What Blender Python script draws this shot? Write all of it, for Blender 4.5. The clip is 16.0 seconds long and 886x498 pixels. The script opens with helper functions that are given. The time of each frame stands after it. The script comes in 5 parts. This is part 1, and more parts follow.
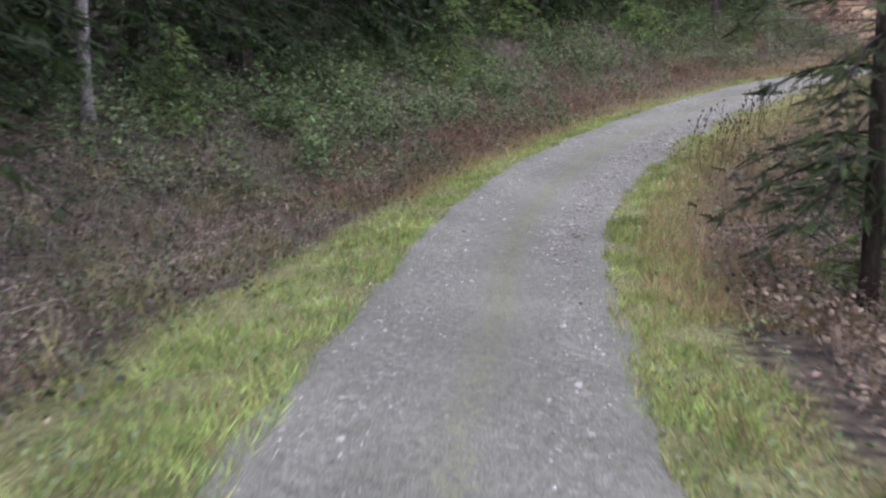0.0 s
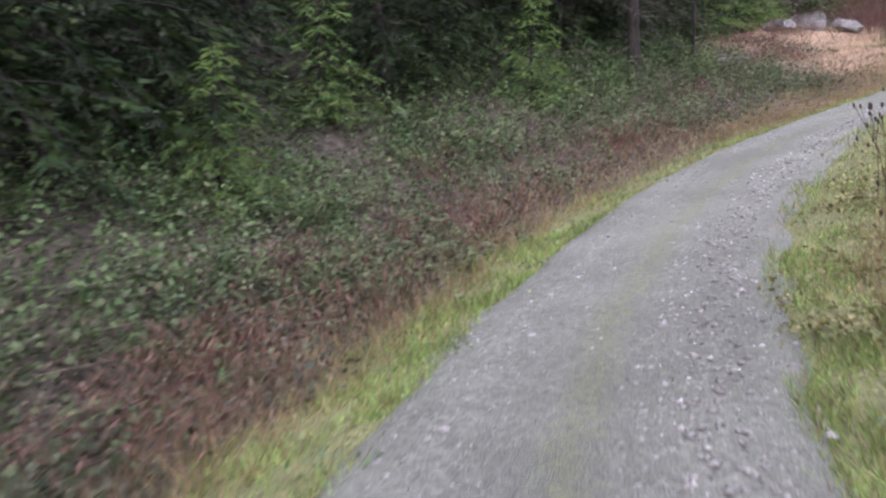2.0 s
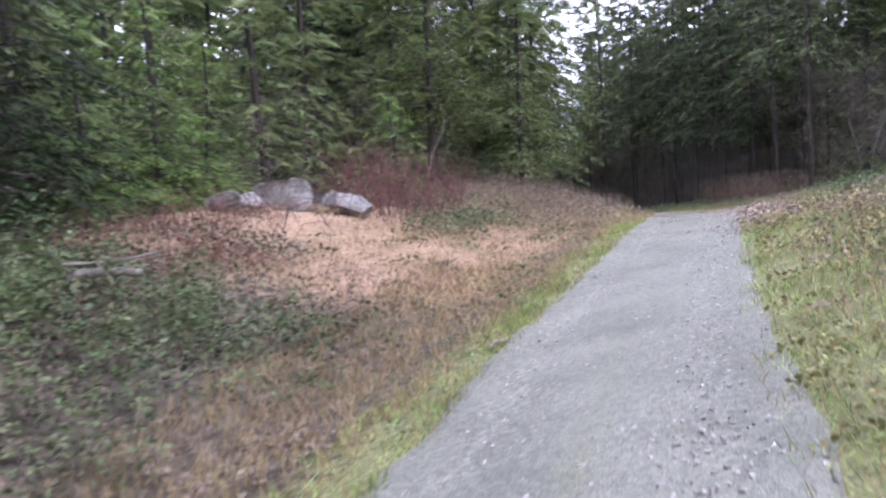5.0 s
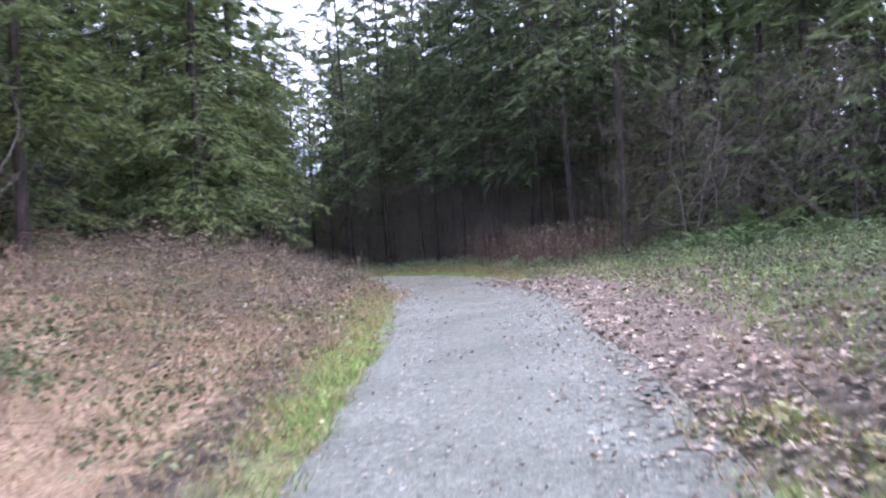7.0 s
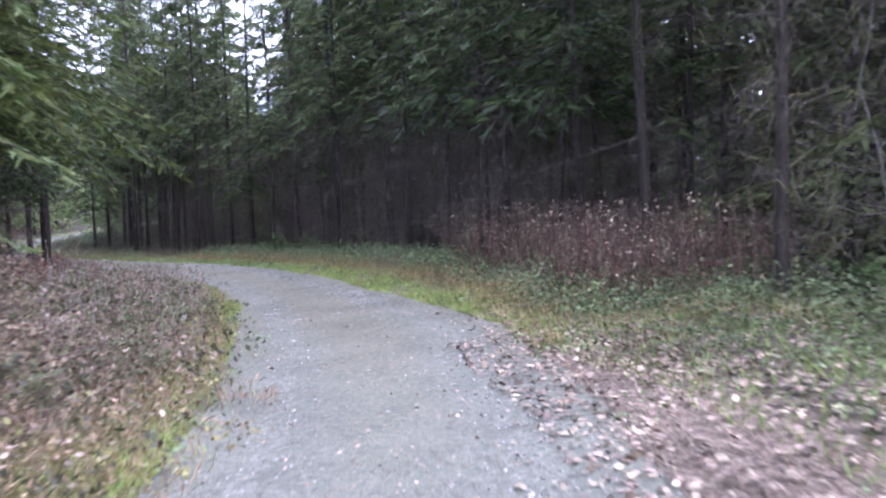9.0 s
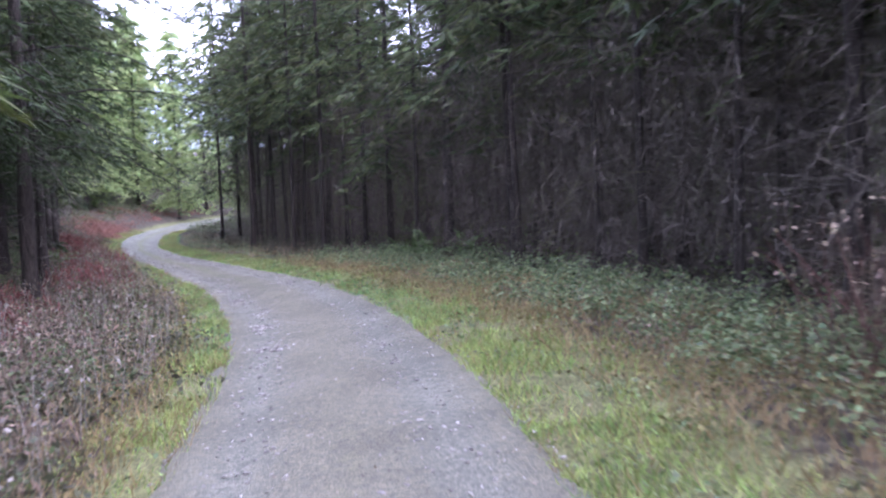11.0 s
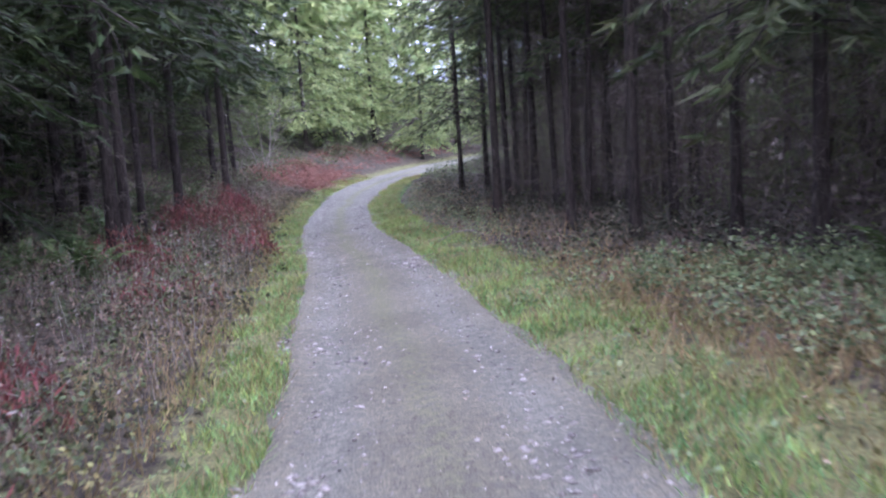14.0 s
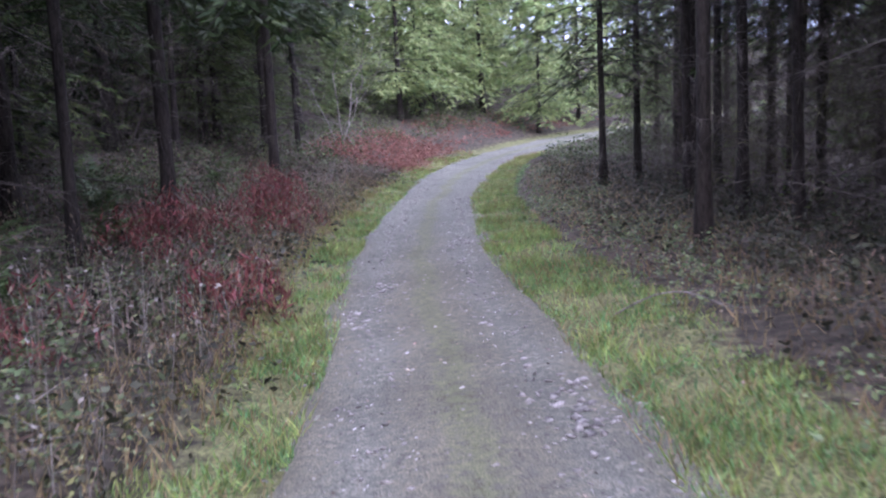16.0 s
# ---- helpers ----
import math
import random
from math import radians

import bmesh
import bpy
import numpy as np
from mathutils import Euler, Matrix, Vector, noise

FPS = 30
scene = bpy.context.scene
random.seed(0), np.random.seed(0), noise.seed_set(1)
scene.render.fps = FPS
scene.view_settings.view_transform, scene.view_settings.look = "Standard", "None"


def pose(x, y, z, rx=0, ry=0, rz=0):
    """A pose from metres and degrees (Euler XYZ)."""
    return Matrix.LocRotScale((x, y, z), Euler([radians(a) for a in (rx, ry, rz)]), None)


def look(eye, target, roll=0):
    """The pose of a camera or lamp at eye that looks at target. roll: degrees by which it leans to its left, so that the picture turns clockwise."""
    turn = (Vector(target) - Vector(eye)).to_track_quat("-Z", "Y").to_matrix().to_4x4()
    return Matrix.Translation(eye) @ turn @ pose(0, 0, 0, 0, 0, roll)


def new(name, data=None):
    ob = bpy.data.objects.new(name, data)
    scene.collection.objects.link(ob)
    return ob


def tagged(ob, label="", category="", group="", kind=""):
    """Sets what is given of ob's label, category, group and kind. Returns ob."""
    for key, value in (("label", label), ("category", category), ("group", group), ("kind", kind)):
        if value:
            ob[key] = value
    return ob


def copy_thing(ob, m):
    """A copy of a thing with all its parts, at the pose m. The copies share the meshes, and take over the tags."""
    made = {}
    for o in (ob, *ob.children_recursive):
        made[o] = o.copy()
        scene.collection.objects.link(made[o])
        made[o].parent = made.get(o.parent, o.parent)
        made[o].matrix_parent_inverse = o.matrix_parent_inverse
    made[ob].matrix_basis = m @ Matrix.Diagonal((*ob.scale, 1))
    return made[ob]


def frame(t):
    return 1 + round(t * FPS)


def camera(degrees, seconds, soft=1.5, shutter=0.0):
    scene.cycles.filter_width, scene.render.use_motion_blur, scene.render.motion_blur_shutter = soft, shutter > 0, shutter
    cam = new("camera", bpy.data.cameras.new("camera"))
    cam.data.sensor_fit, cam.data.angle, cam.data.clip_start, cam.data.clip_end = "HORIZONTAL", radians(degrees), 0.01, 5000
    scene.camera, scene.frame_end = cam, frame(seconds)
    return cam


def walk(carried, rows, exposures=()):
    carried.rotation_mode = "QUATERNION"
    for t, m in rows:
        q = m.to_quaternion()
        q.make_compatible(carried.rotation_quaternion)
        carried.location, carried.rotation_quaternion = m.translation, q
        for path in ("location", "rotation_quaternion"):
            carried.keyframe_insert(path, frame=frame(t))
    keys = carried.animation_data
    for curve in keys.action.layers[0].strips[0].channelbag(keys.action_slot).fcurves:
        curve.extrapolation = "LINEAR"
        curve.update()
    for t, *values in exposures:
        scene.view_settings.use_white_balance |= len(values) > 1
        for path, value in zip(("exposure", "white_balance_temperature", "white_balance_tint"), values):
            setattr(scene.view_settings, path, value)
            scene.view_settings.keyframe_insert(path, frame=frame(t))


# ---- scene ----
cam = camera(50.0, 16.0, soft=2.2, shutter=0.3)
walk(cam, [
    (0, look((0.000, -0.000, 1.900), (-0.018, 3.804, 0.664), 4.35)),
    (0.5, look((0.080, 3.363, 1.309), (0.131, 7.198, 0.172), 2.53)),
    (1, look((0.272, 6.718, 0.764), (0.384, 10.575, -0.289), -0.43)),
    (1.5, look((0.668, 10.092, 0.274), (0.908, 13.980, -0.636), -2.32)),
    (2, look((1.276, 13.421, -0.071), (1.726, 17.326, -0.811), -3.40)),
    (2.5, look((2.184, 16.552, -0.249), (2.924, 20.441, -0.822), -4.13)),
    (3, look((3.301, 19.448, -0.351), (4.369, 23.276, -0.804), -4.69)),
    (3.5, look((4.657, 22.067, -0.374), (6.076, 25.791, -0.718), -4.80)),
    (4, look((6.336, 24.924, -0.232), (8.118, 28.499, -0.446), -4.03)),
    (4.5, look((8.407, 27.676, -0.086), (10.491, 31.088, -0.232), -5.91)),
    (5, look((10.461, 30.161, 0.143), (12.834, 33.379, 0.036), -2.96)),
    (5.2, look((11.331, 31.070, 0.224), (13.802, 34.214, 0.129), -3.19)),
    (6, look((15.026, 34.519, 0.500), (17.861, 37.340, 0.445), -3.13)),
    (6.6, look((18.076, 36.974, 0.790), (21.103, 39.589, 0.776), -3.19)),
    (7.3, look((21.895, 39.777, 1.202), (25.049, 42.238, 1.173), -3.54)),
    (7.5, look((23.015, 40.581, 1.318), (26.185, 43.021, 1.253), -3.57)),
    (8, look((25.814, 42.612, 1.558), (29.001, 45.026, 1.431), -2.79)),
    (8.2, look((26.938, 43.420, 1.637), (30.126, 45.832, 1.492), -2.57)),
    (8.9, look((30.893, 46.353, 1.722), (34.019, 48.841, 1.520), -2.09)),
    (9.6, look((34.732, 49.497, 1.742), (37.726, 52.142, 1.538), -2.54)),
    (10.3, look((37.973, 52.575, 1.678), (40.778, 55.421, 1.496), -3.37)),
    (10.5, look((38.769, 53.463, 1.685), (41.506, 56.373, 1.477), -3.73)),
    (11, look((40.651, 55.797, 1.761), (43.235, 58.839, 1.496), -2.05)),
    (11.5, look((42.452, 58.145, 1.767), (44.858, 61.318, 1.392), -2.85)),
    (12, look((44.072, 60.474, 1.780), (46.346, 63.741, 1.379), -2.44)),
    (12.5, look((45.529, 62.797, 1.728), (47.645, 66.167, 1.320), -2.86)),
    (13, look((46.845, 65.172, 1.648), (48.781, 68.648, 1.230), -2.73)),
    (13.5, look((48.092, 67.573, 1.567), (49.859, 71.131, 1.101), -3.37)),
    (14, look((49.197, 70.013, 1.489), (50.818, 73.638, 1.004), -3.67)),
    (14.5, look((50.181, 72.341, 1.443), (51.679, 76.018, 0.955), -3.45)),
    (15, look((51.056, 74.545, 1.391), (52.449, 78.262, 0.893), -3.56)),
    (15.5, look((51.844, 76.769, 1.317), (53.121, 80.520, 0.770), -3.28)),
    (16, look((52.337, 78.596, 1.285), (53.545, 82.366, 0.712), -2.61)),
], exposures=[(0, 1.12, 5900, 30), (2.5, 1.33, 5820, 31), (5, 1.5, 5600, 31), (8, 1.72, 5350, 31), (10.5, 2.08, 5330, 37), (13, 2.12, 5300, 40), (16, 1.9, 5350, 39)])

# ---- sky and light: overcast daylight ----
world = bpy.data.worlds.new("overcast_sky")
scene.world = world
world.use_nodes = True
wn = world.node_tree.nodes
sky = wn.new("ShaderNodeTexSky")
sky.sky_type, sky.sun_disc = "NISHITA", False
sky.sun_elevation, sky.sun_rotation = radians(38), radians(200)
sky.air_density, sky.dust_density, sky.ozone_density = 1.0, 6.0, 0.6
cloud = wn.new("ShaderNodeMix")                                   # a layer of cloud over the clear sky
cloud.data_type = "RGBA"
cloud.inputs["Factor"].default_value = 0.75
cloud.inputs["B"].default_value = (9.0, 9.3, 9.8, 1)
world.node_tree.links.new(sky.outputs["Color"], cloud.inputs["A"])
world.node_tree.links.new(cloud.outputs["Result"], wn["Background"].inputs["Color"])
wn["Background"].inputs["Strength"].default_value = 0.15
sun = new("sun", bpy.data.lights.new("sun", "SUN"))
sun.data.energy, sun.data.angle, sun.data.color = 1.0, radians(40), (1.0, 0.98, 0.96)
sun.matrix_world = look((0, 0, 60), (-8, 22, 20))

# ---- materials ----
def shade(name, dark, light, scale=8.0, rough=0.8, bump=0.3, fine=5.0, island=0.35, trans=0.0, spec=0.3, hue=0.0, detail=6.0, comb=False, upright=1.0):
    """A surface that varies between two colours at a coarse and a fine scale, and from piece to piece."""
    m = bpy.data.materials.new(name)
    m.use_nodes = True
    nt = m.node_tree
    bs, out = nt.nodes["Principled BSDF"], nt.nodes["Material Output"]
    tc = nt.nodes.new("ShaderNodeTexCoord")
    n1, n2 = nt.nodes.new("ShaderNodeTexNoise"), nt.nodes.new("ShaderNodeTexNoise")
    n1.inputs["Scale"].default_value, n2.inputs["Scale"].default_value = scale, scale * fine
    n1.inputs["Detail"].default_value, n2.inputs["Detail"].default_value = detail, 4.0
    way_in = nt.nodes.new("ShaderNodeMapping")
    way_in.inputs["Scale"].default_value = (1, 1, upright)
    nt.links.new(tc.outputs["Object"], way_in.inputs["Vector"])
    for n in (n1, n2):
        nt.links.new(way_in.outputs["Vector"], n.inputs["Vector"])
    add = nt.nodes.new("ShaderNodeMath")
    add.operation = "ADD"
    nt.links.new(n1.outputs["Fac"], add.inputs[0])
    nt.links.new(n2.outputs["Fac"], add.inputs[1])
    ramp = nt.nodes.new("ShaderNodeMapRange")
    ramp.inputs["From Min"].default_value, ramp.inputs["From Max"].default_value = 0.72, 1.28
    nt.links.new(add.outputs[0], ramp.inputs["Value"])
    mix = nt.nodes.new("ShaderNodeMix")
    mix.data_type = "RGBA"
    mix.inputs["A"].default_value, mix.inputs["B"].default_value = (*dark, 1), (*light, 1)
    nt.links.new(ramp.outputs["Result"], mix.inputs["Factor"])
    colour = mix.outputs["Result"]
    if island:
        geo, hs = nt.nodes.new("ShaderNodeNewGeometry"), nt.nodes.new("ShaderNodeHueSaturation")
        mr = nt.nodes.new("ShaderNodeMapRange")
        mr.inputs["To Min"].default_value, mr.inputs["To Max"].default_value = 1 - island, 1 + island
        nt.links.new(geo.outputs["Random Per Island"], mr.inputs["Value"])
        nt.links.new(mr.outputs["Result"], hs.inputs["Value"])
        if hue:
            mh = nt.nodes.new("ShaderNodeMapRange")
            mh.inputs["To Min"].default_value, mh.inputs["To Max"].default_value = 0.5 - hue, 0.5 + hue
            fr = nt.nodes.new("ShaderNodeMath")
            fr.operation = "FRACT"
            mu = nt.nodes.new("ShaderNodeMath")
            mu.operation, mu.inputs[1].default_value = "MULTIPLY", 7.31
            nt.links.new(geo.outputs["Random Per Island"], mu.inputs[0])
            nt.links.new(mu.outputs[0], fr.inputs[0])
            nt.links.new(fr.outputs[0], mh.inputs["Value"])
            nt.links.new(mh.outputs["Result"], hs.inputs["Hue"])
        nt.links.new(colour, hs.inputs["Color"])
        colour = hs.outputs["Color"]
    nt.links.new(colour, bs.inputs["Base Color"])
    bs.inputs["Roughness"].default_value = rough
    bs.inputs["Specular IOR Level"].default_value = spec
    if bump:
        bp = nt.nodes.new("ShaderNodeBump")
        bp.inputs["Strength"].default_value, bp.inputs["Distance"].default_value = bump, 0.02
        nt.links.new(add.outputs[0], bp.inputs["Height"])
        nt.links.new(bp.outputs["Normal"], bs.inputs["Normal"])
    if comb:                                                      # sprays are parted into slanting needles
        def attribute(key):
            at = nt.nodes.new("ShaderNodeAttribute")
            at.attribute_name = key
            return at.outputs["Fac"]

        def maths(kind, a, b=0.0, c=0.0):
            k = nt.nodes.new("ShaderNodeMath")
            k.operation = kind
            for n, v in enumerate((a, b, c)):
                if isinstance(v, float):
                    k.inputs[n].default_value = v
                else:
                    nt.links.new(v, k.inputs[n])
            return k.outputs[0]

        side = maths("ABSOLUTE", attribute("across"))
        row = maths("FRACT", maths("MULTIPLY_ADD", side, -2.6, maths("MULTIPLY_ADD", attribute("along"), 11.0, 20.0)))
        cover = maths("MAXIMUM", maths("LESS_THAN", side, 0.13), maths("GREATER_THAN", row, 0.45))
    if trans:
        tr, ms = nt.nodes.new("ShaderNodeBsdfTranslucent"), nt.nodes.new("ShaderNodeMixShader")
        ms.inputs[0].default_value = trans
        nt.links.new(colour, tr.inputs["Color"])
        nt.links.new(bs.outputs[0], ms.inputs[1])
        nt.links.new(tr.outputs[0], ms.inputs[2])
        last = ms.outputs[0]
        if comb:
            gap, ma = nt.nodes.new("ShaderNodeBsdfTransparent"), nt.nodes.new("ShaderNodeMixShader")
            nt.links.new(cover, ma.inputs[0])
            nt.links.new(gap.outputs[0], ma.inputs[1])
            nt.links.new(last, ma.inputs[2])
            last = ma.outputs[0]
        nt.links.new(last, out.inputs["Surface"])
    return m


BARK = shade("bark", (0.012, 0.010, 0.009), (0.055, 0.048, 0.040), 9, 0.9, 1.0, 4, 0.15, upright=0.25)
PALE_BARK = shade("pale_bark", (0.06, 0.057, 0.05), (0.33, 0.32, 0.295), 5, 0.85, 0.5, 4, 0.1)
TWIG = shade("dead_twig", (0.042, 0.038, 0.033), (0.15, 0.133, 0.115), 8, 0.9, 0.2, 4, 0.3)
PALE_TWIG = shade("pale_twig", (0.15, 0.14, 0.122), (0.33, 0.31, 0.28), 8, 0.9, 0.2, 4, 0.25)
NEEDLE = shade("needles", (0.062, 0.096, 0.036), (0.185, 0.235, 0.088), 0.6, 0.6, 0, 6, 0.45, 0.38, 0.25, 0.03, comb=True)
NEEDLE_STAND = shade("stand_needles", (0.030, 0.048, 0.019), (0.112, 0.142, 0.056), 0.6, 0.6, 0, 6, 0.5, 0.35, 0.25, 0.03, comb=True)
# needles with the gloom of the wood painted into their colour
NEEDLE_SHADED = shade("shaded_needles", (0.009, 0.018, 0.006), (0.050, 0.080, 0.023), 0.6, 0.6, 0, 6, 0.5, 0.25, 0.25, 0.025, comb=True)
# darkest copy of the needles: the wood's deep shade is put into the colour
NEEDLE_DEEP_SHADE = shade("deep_shade_needles", (0.005, 0.012, 0.004), (0.034, 0.060, 0.016), 0.6, 0.6, 0, 6, 0.5, 0.2, 0.2, 0.025, comb=True)
NEEDLE_BRIGHT = shade("bright_needles", (0.045, 0.090, 0.020), (0.19, 0.285, 0.078), 0.8, 0.6, 0, 6, 0.4, 0.35, 0.25, 0.025, comb=True)
NEEDLE_OLIVE = shade("olive_needles", (0.032, 0.054, 0.014), (0.125, 0.16, 0.044), 0.8, 0.6, 0, 6, 0.4, 0.35, 0.25, 0.025, comb=True)
# paler than real needles: the far bend's open daylight is in the colour
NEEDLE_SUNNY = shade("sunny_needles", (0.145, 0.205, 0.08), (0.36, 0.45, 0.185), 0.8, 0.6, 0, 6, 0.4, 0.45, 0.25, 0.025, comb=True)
LEAF = shade("bramble_leaf", (0.024, 0.038, 0.017), (0.175, 0.222, 0.10), 1.2, 0.6, 0, 6, 0.3, 0.25, 0.25, 0.03)
# leaves of the under-layer, dark to paint the shaded gaps in the brush
SHADE_LEAF = shade("shade_gap_leaf", (0.025, 0.03, 0.018), (0.085, 0.09, 0.05), 1.0, 0.6, 0, 6, 0.5, 0.1, 0.3, 0.04)
SALAL = shade("salal_leaf", (0.024, 0.052, 0.018), (0.165, 0.255, 0.09), 1.0, 0.5, 0, 6, 0.3, 0.25, 0.3, 0.02)
PALE_LEAF = shade("pale_bramble_leaf", (0.07, 0.11, 0.046), (0.25, 0.32, 0.15), 1.2, 0.5, 0, 6, 0.45, 0.3, 0.4, 0.03)
DEAD_LEAF = shade("withered_leaf", (0.048, 0.037, 0.030), (0.325, 0.252, 0.19), 1.0, 0.8, 0, 6, 0.45, 0.15, 0.3, 0.03)
RED_STEM = shade("red_stem", (0.095, 0.034, 0.030), (0.215, 0.074, 0.064), 1.5, 0.7, 0, 5, 0.45, 0.1, 0.3, 0.02)
RUST_STEM = shade("rust_stem", (0.085, 0.046, 0.034), (0.20, 0.112, 0.080), 1.5, 0.7, 0, 5, 0.45, 0.1, 0.3, 0.02)
MAROON = shade("maroon_stem", (0.060, 0.030, 0.026), (0.155, 0.078, 0.066), 1.5, 0.8, 0, 5, 0.5)
BROWN_STEM = shade("brown_stem", (0.080, 0.064, 0.048), (0.235, 0.188, 0.135), 1.5, 0.8, 0, 5, 0.45, 0.1, 0.3, 0.02)
SEED = shade("seed_head", (0.03, 0.02, 0.015), (0.08, 0.055, 0.04), 6, 0.9, 0, 4, 0.3)
GRASS = shade("grass_blade", (0.085, 0.14, 0.035), (0.27, 0.36, 0.10), 1.6, 0.6, 0, 4, 0.5, 0.3, 0.3, 0.03)
LUSH = shade("lush_grass", (0.12, 0.19, 0.045), (0.37, 0.49, 0.15), 1.6, 0.6, 0, 4, 0.5, 0.3, 0.3, 0.03)
EMERALD = shade("damp_green_grass", (0.075, 0.17, 0.055), (0.26, 0.45, 0.17), 1.6, 0.6, 0, 4, 0.5, 0.3, 0.3, 0.03)
DRY_GRASS = shade("dry_grass", (0.17, 0.13, 0.06), (0.38, 0.30, 0.16), 0.7, 0.8, 0, 8, 0.35, 0.25, 0.2, 0.02)
OLIVE = shade("olive_weed_leaf", (0.10, 0.095, 0.035), (0.30, 0.29, 0.12), 1.4, 0.6, 0, 6, 0.5, 0.25, 0.3, 0.035)
TAN_FERN = shade("dead_bracken", (0.13, 0.094, 0.062), (0.36, 0.27, 0.175), 0.9, 0.85, 0, 6, 0.4, 0.15, 0.2, 0.02)
FERN = shade("fern_frond", (0.04, 0.075, 0.022), (0.11, 0.17, 0.055), 2, 0.5, 0, 4, 0.3, 0.25, 0.4, 0.02)
LITTER = shade("fallen_leaf", (0.045, 0.032, 0.023), (0.42, 0.335, 0.25), 1.5, 0.7, 0, 8, 0.7, 0.0, 0.4, 0.03)
STONE = shade("gravel_stone", (0.14, 0.136, 0.126), (0.39, 0.378, 0.35), 4, 0.8, 0.2, 6, 0.4)
BOULDER = shade("boulder_stone", (0.06, 0.06, 0.054), (0.27, 0.268, 0.255), 2.6, 0.9, 0.9, 7, 0.0)
WOOD = shade("grey_wood", (0.10, 0.09, 0.08), (0.27, 0.245, 0.215), 6, 0.85, 0.4, 6, 0.1)


def ground_material(name, layers, base, rough=0.95, bump=0.6, grain=34):
    """Soil with further covers, each laid on by a named mask whose rim is broken up by noise."""
    m = bpy.data.materials.new(name)
    m.use_nodes = True
    nt = m.node_tree
    bs = nt.nodes["Principled BSDF"]
    tc = nt.nodes.new("ShaderNodeTexCoord")

    def noise_at(s, detail=6.0):
        n = nt.nodes.new("ShaderNodeTexNoise")
        n.inputs["Scale"].default_value, n.inputs["Detail"].default_value = s, detail
        nt.links.new(tc.outputs["Object"], n.inputs["Vector"])
        return n.outputs["Fac"]

    def blend(fac, a, b):
        mix = nt.nodes.new("ShaderNodeMix")
        mix.data_type = "RGBA"
        nt.links.new(fac, mix.inputs["Factor"])
        for key, c in (("A", a), ("B", b)):
            if isinstance(c, tuple):
                mix.inputs[key].default_value = (*c, 1)
            else:
                nt.links.new(c, mix.inputs[key])
        return mix.outputs["Result"]

    def mapped(v, lo, hi):
        r = nt.nodes.new("ShaderNodeMapRange")
        r.inputs["From Min"].default_value, r.inputs["From Max"].default_value = lo, hi
        nt.links.new(v, r.inputs["Value"])
        return r.outputs["Result"]

    fine, mid, wide = noise_at(grain, 8), noise_at(grain / 5.5), noise_at(0.8)
    colour = blend(mapped(fine if grain > 50 else mid, 0.33, 0.67), base[0], base[1])
    for mask, dark, light in layers:
        at = nt.nodes.new("ShaderNodeAttribute")
        at.attribute_name = mask
        s = nt.nodes.new("ShaderNodeMath")
        s.operation = "ADD"
        nt.links.new(at.outputs["Fac"], s.inputs[0])
        k = nt.nodes.new("ShaderNodeMath")
        k.operation, k.inputs[1].default_value = "MULTIPLY_ADD", 0.9
        k.inputs[2].default_value = -0.45
        nt.links.new(mid, k.inputs[0])
        nt.links.new(k.outputs[0], s.inputs[1])
        cover = blend(mapped(fine, 0.36, 0.64), dark, light)
        colour = blend(mapped(s.outputs[0], 0.35, 0.65), colour, cover)
    colour2 = nt.nodes.new("ShaderNodeHueSaturation")
    nt.links.new(colour, colour2.inputs["Color"])
    v = nt.nodes.new("ShaderNodeMapRange")
    v.inputs["From Min"].default_value, v.inputs["From Max"].default_value = 0.3, 0.7
    v.inputs["To Min"].default_value, v.inputs["To Max"].default_value = 0.8, 1.2
    both = nt.nodes.new("ShaderNodeMath")
    both.operation, both.inputs[1].default_value = "MULTIPLY_ADD", 1.2
    both.inputs[2].default_value = -0.6
    nt.links.new(mid, both.inputs[0])
    uneven_cover = nt.nodes.new("ShaderNodeMath")
    nt.links.new(wide, uneven_cover.inputs[0])
    nt.links.new(both.outputs[0], uneven_cover.inputs[1])
    nt.links.new(uneven_cover.outputs[0], v.inputs["Value"])
    nt.links.new(v.outputs["Result"], colour2.inputs["Value"])
    nt.links.new(colour2.outputs["Color"], bs.inputs["Base Color"])
    bs.inputs["Roughness"].default_value = rough
    bs.inputs["Specular IOR Level"].default_value = 0.2
    bp = nt.nodes.new("ShaderNodeBump")
    bp.inputs["Strength"].default_value, bp.inputs["Distance"].default_value = bump, 0.03
    nt.links.new(fine, bp.inputs["Height"])
    nt.links.new(bp.outputs["Normal"], bs.inputs["Normal"])
    return m


SOIL = ground_material("forest_floor", [
    ("tan", (0.14, 0.095, 0.055), (0.36, 0.26, 0.17)),
    ("litter", (0.065, 0.05, 0.038), (0.24, 0.19, 0.145)),
    ("verge", (0.055, 0.058, 0.03), (0.21, 0.22, 0.09)),
], ((0.028, 0.025, 0.019), (0.092, 0.079, 0.059)))
GRAVEL = ground_material("gravel", [
    ("rut", (0.098, 0.101, 0.085), (0.332, 0.340, 0.287)),
    # darker gravel: the dim light between the trees is put into the colour
    ("dim_stretch", (0.065, 0.063, 0.046), (0.240, 0.233, 0.168)),
    ("middle", (0.085, 0.095, 0.048), (0.20, 0.21, 0.125)),
], ((0.060, 0.063, 0.051), (0.248, 0.258, 0.208)), 0.9, 0.6, 85)

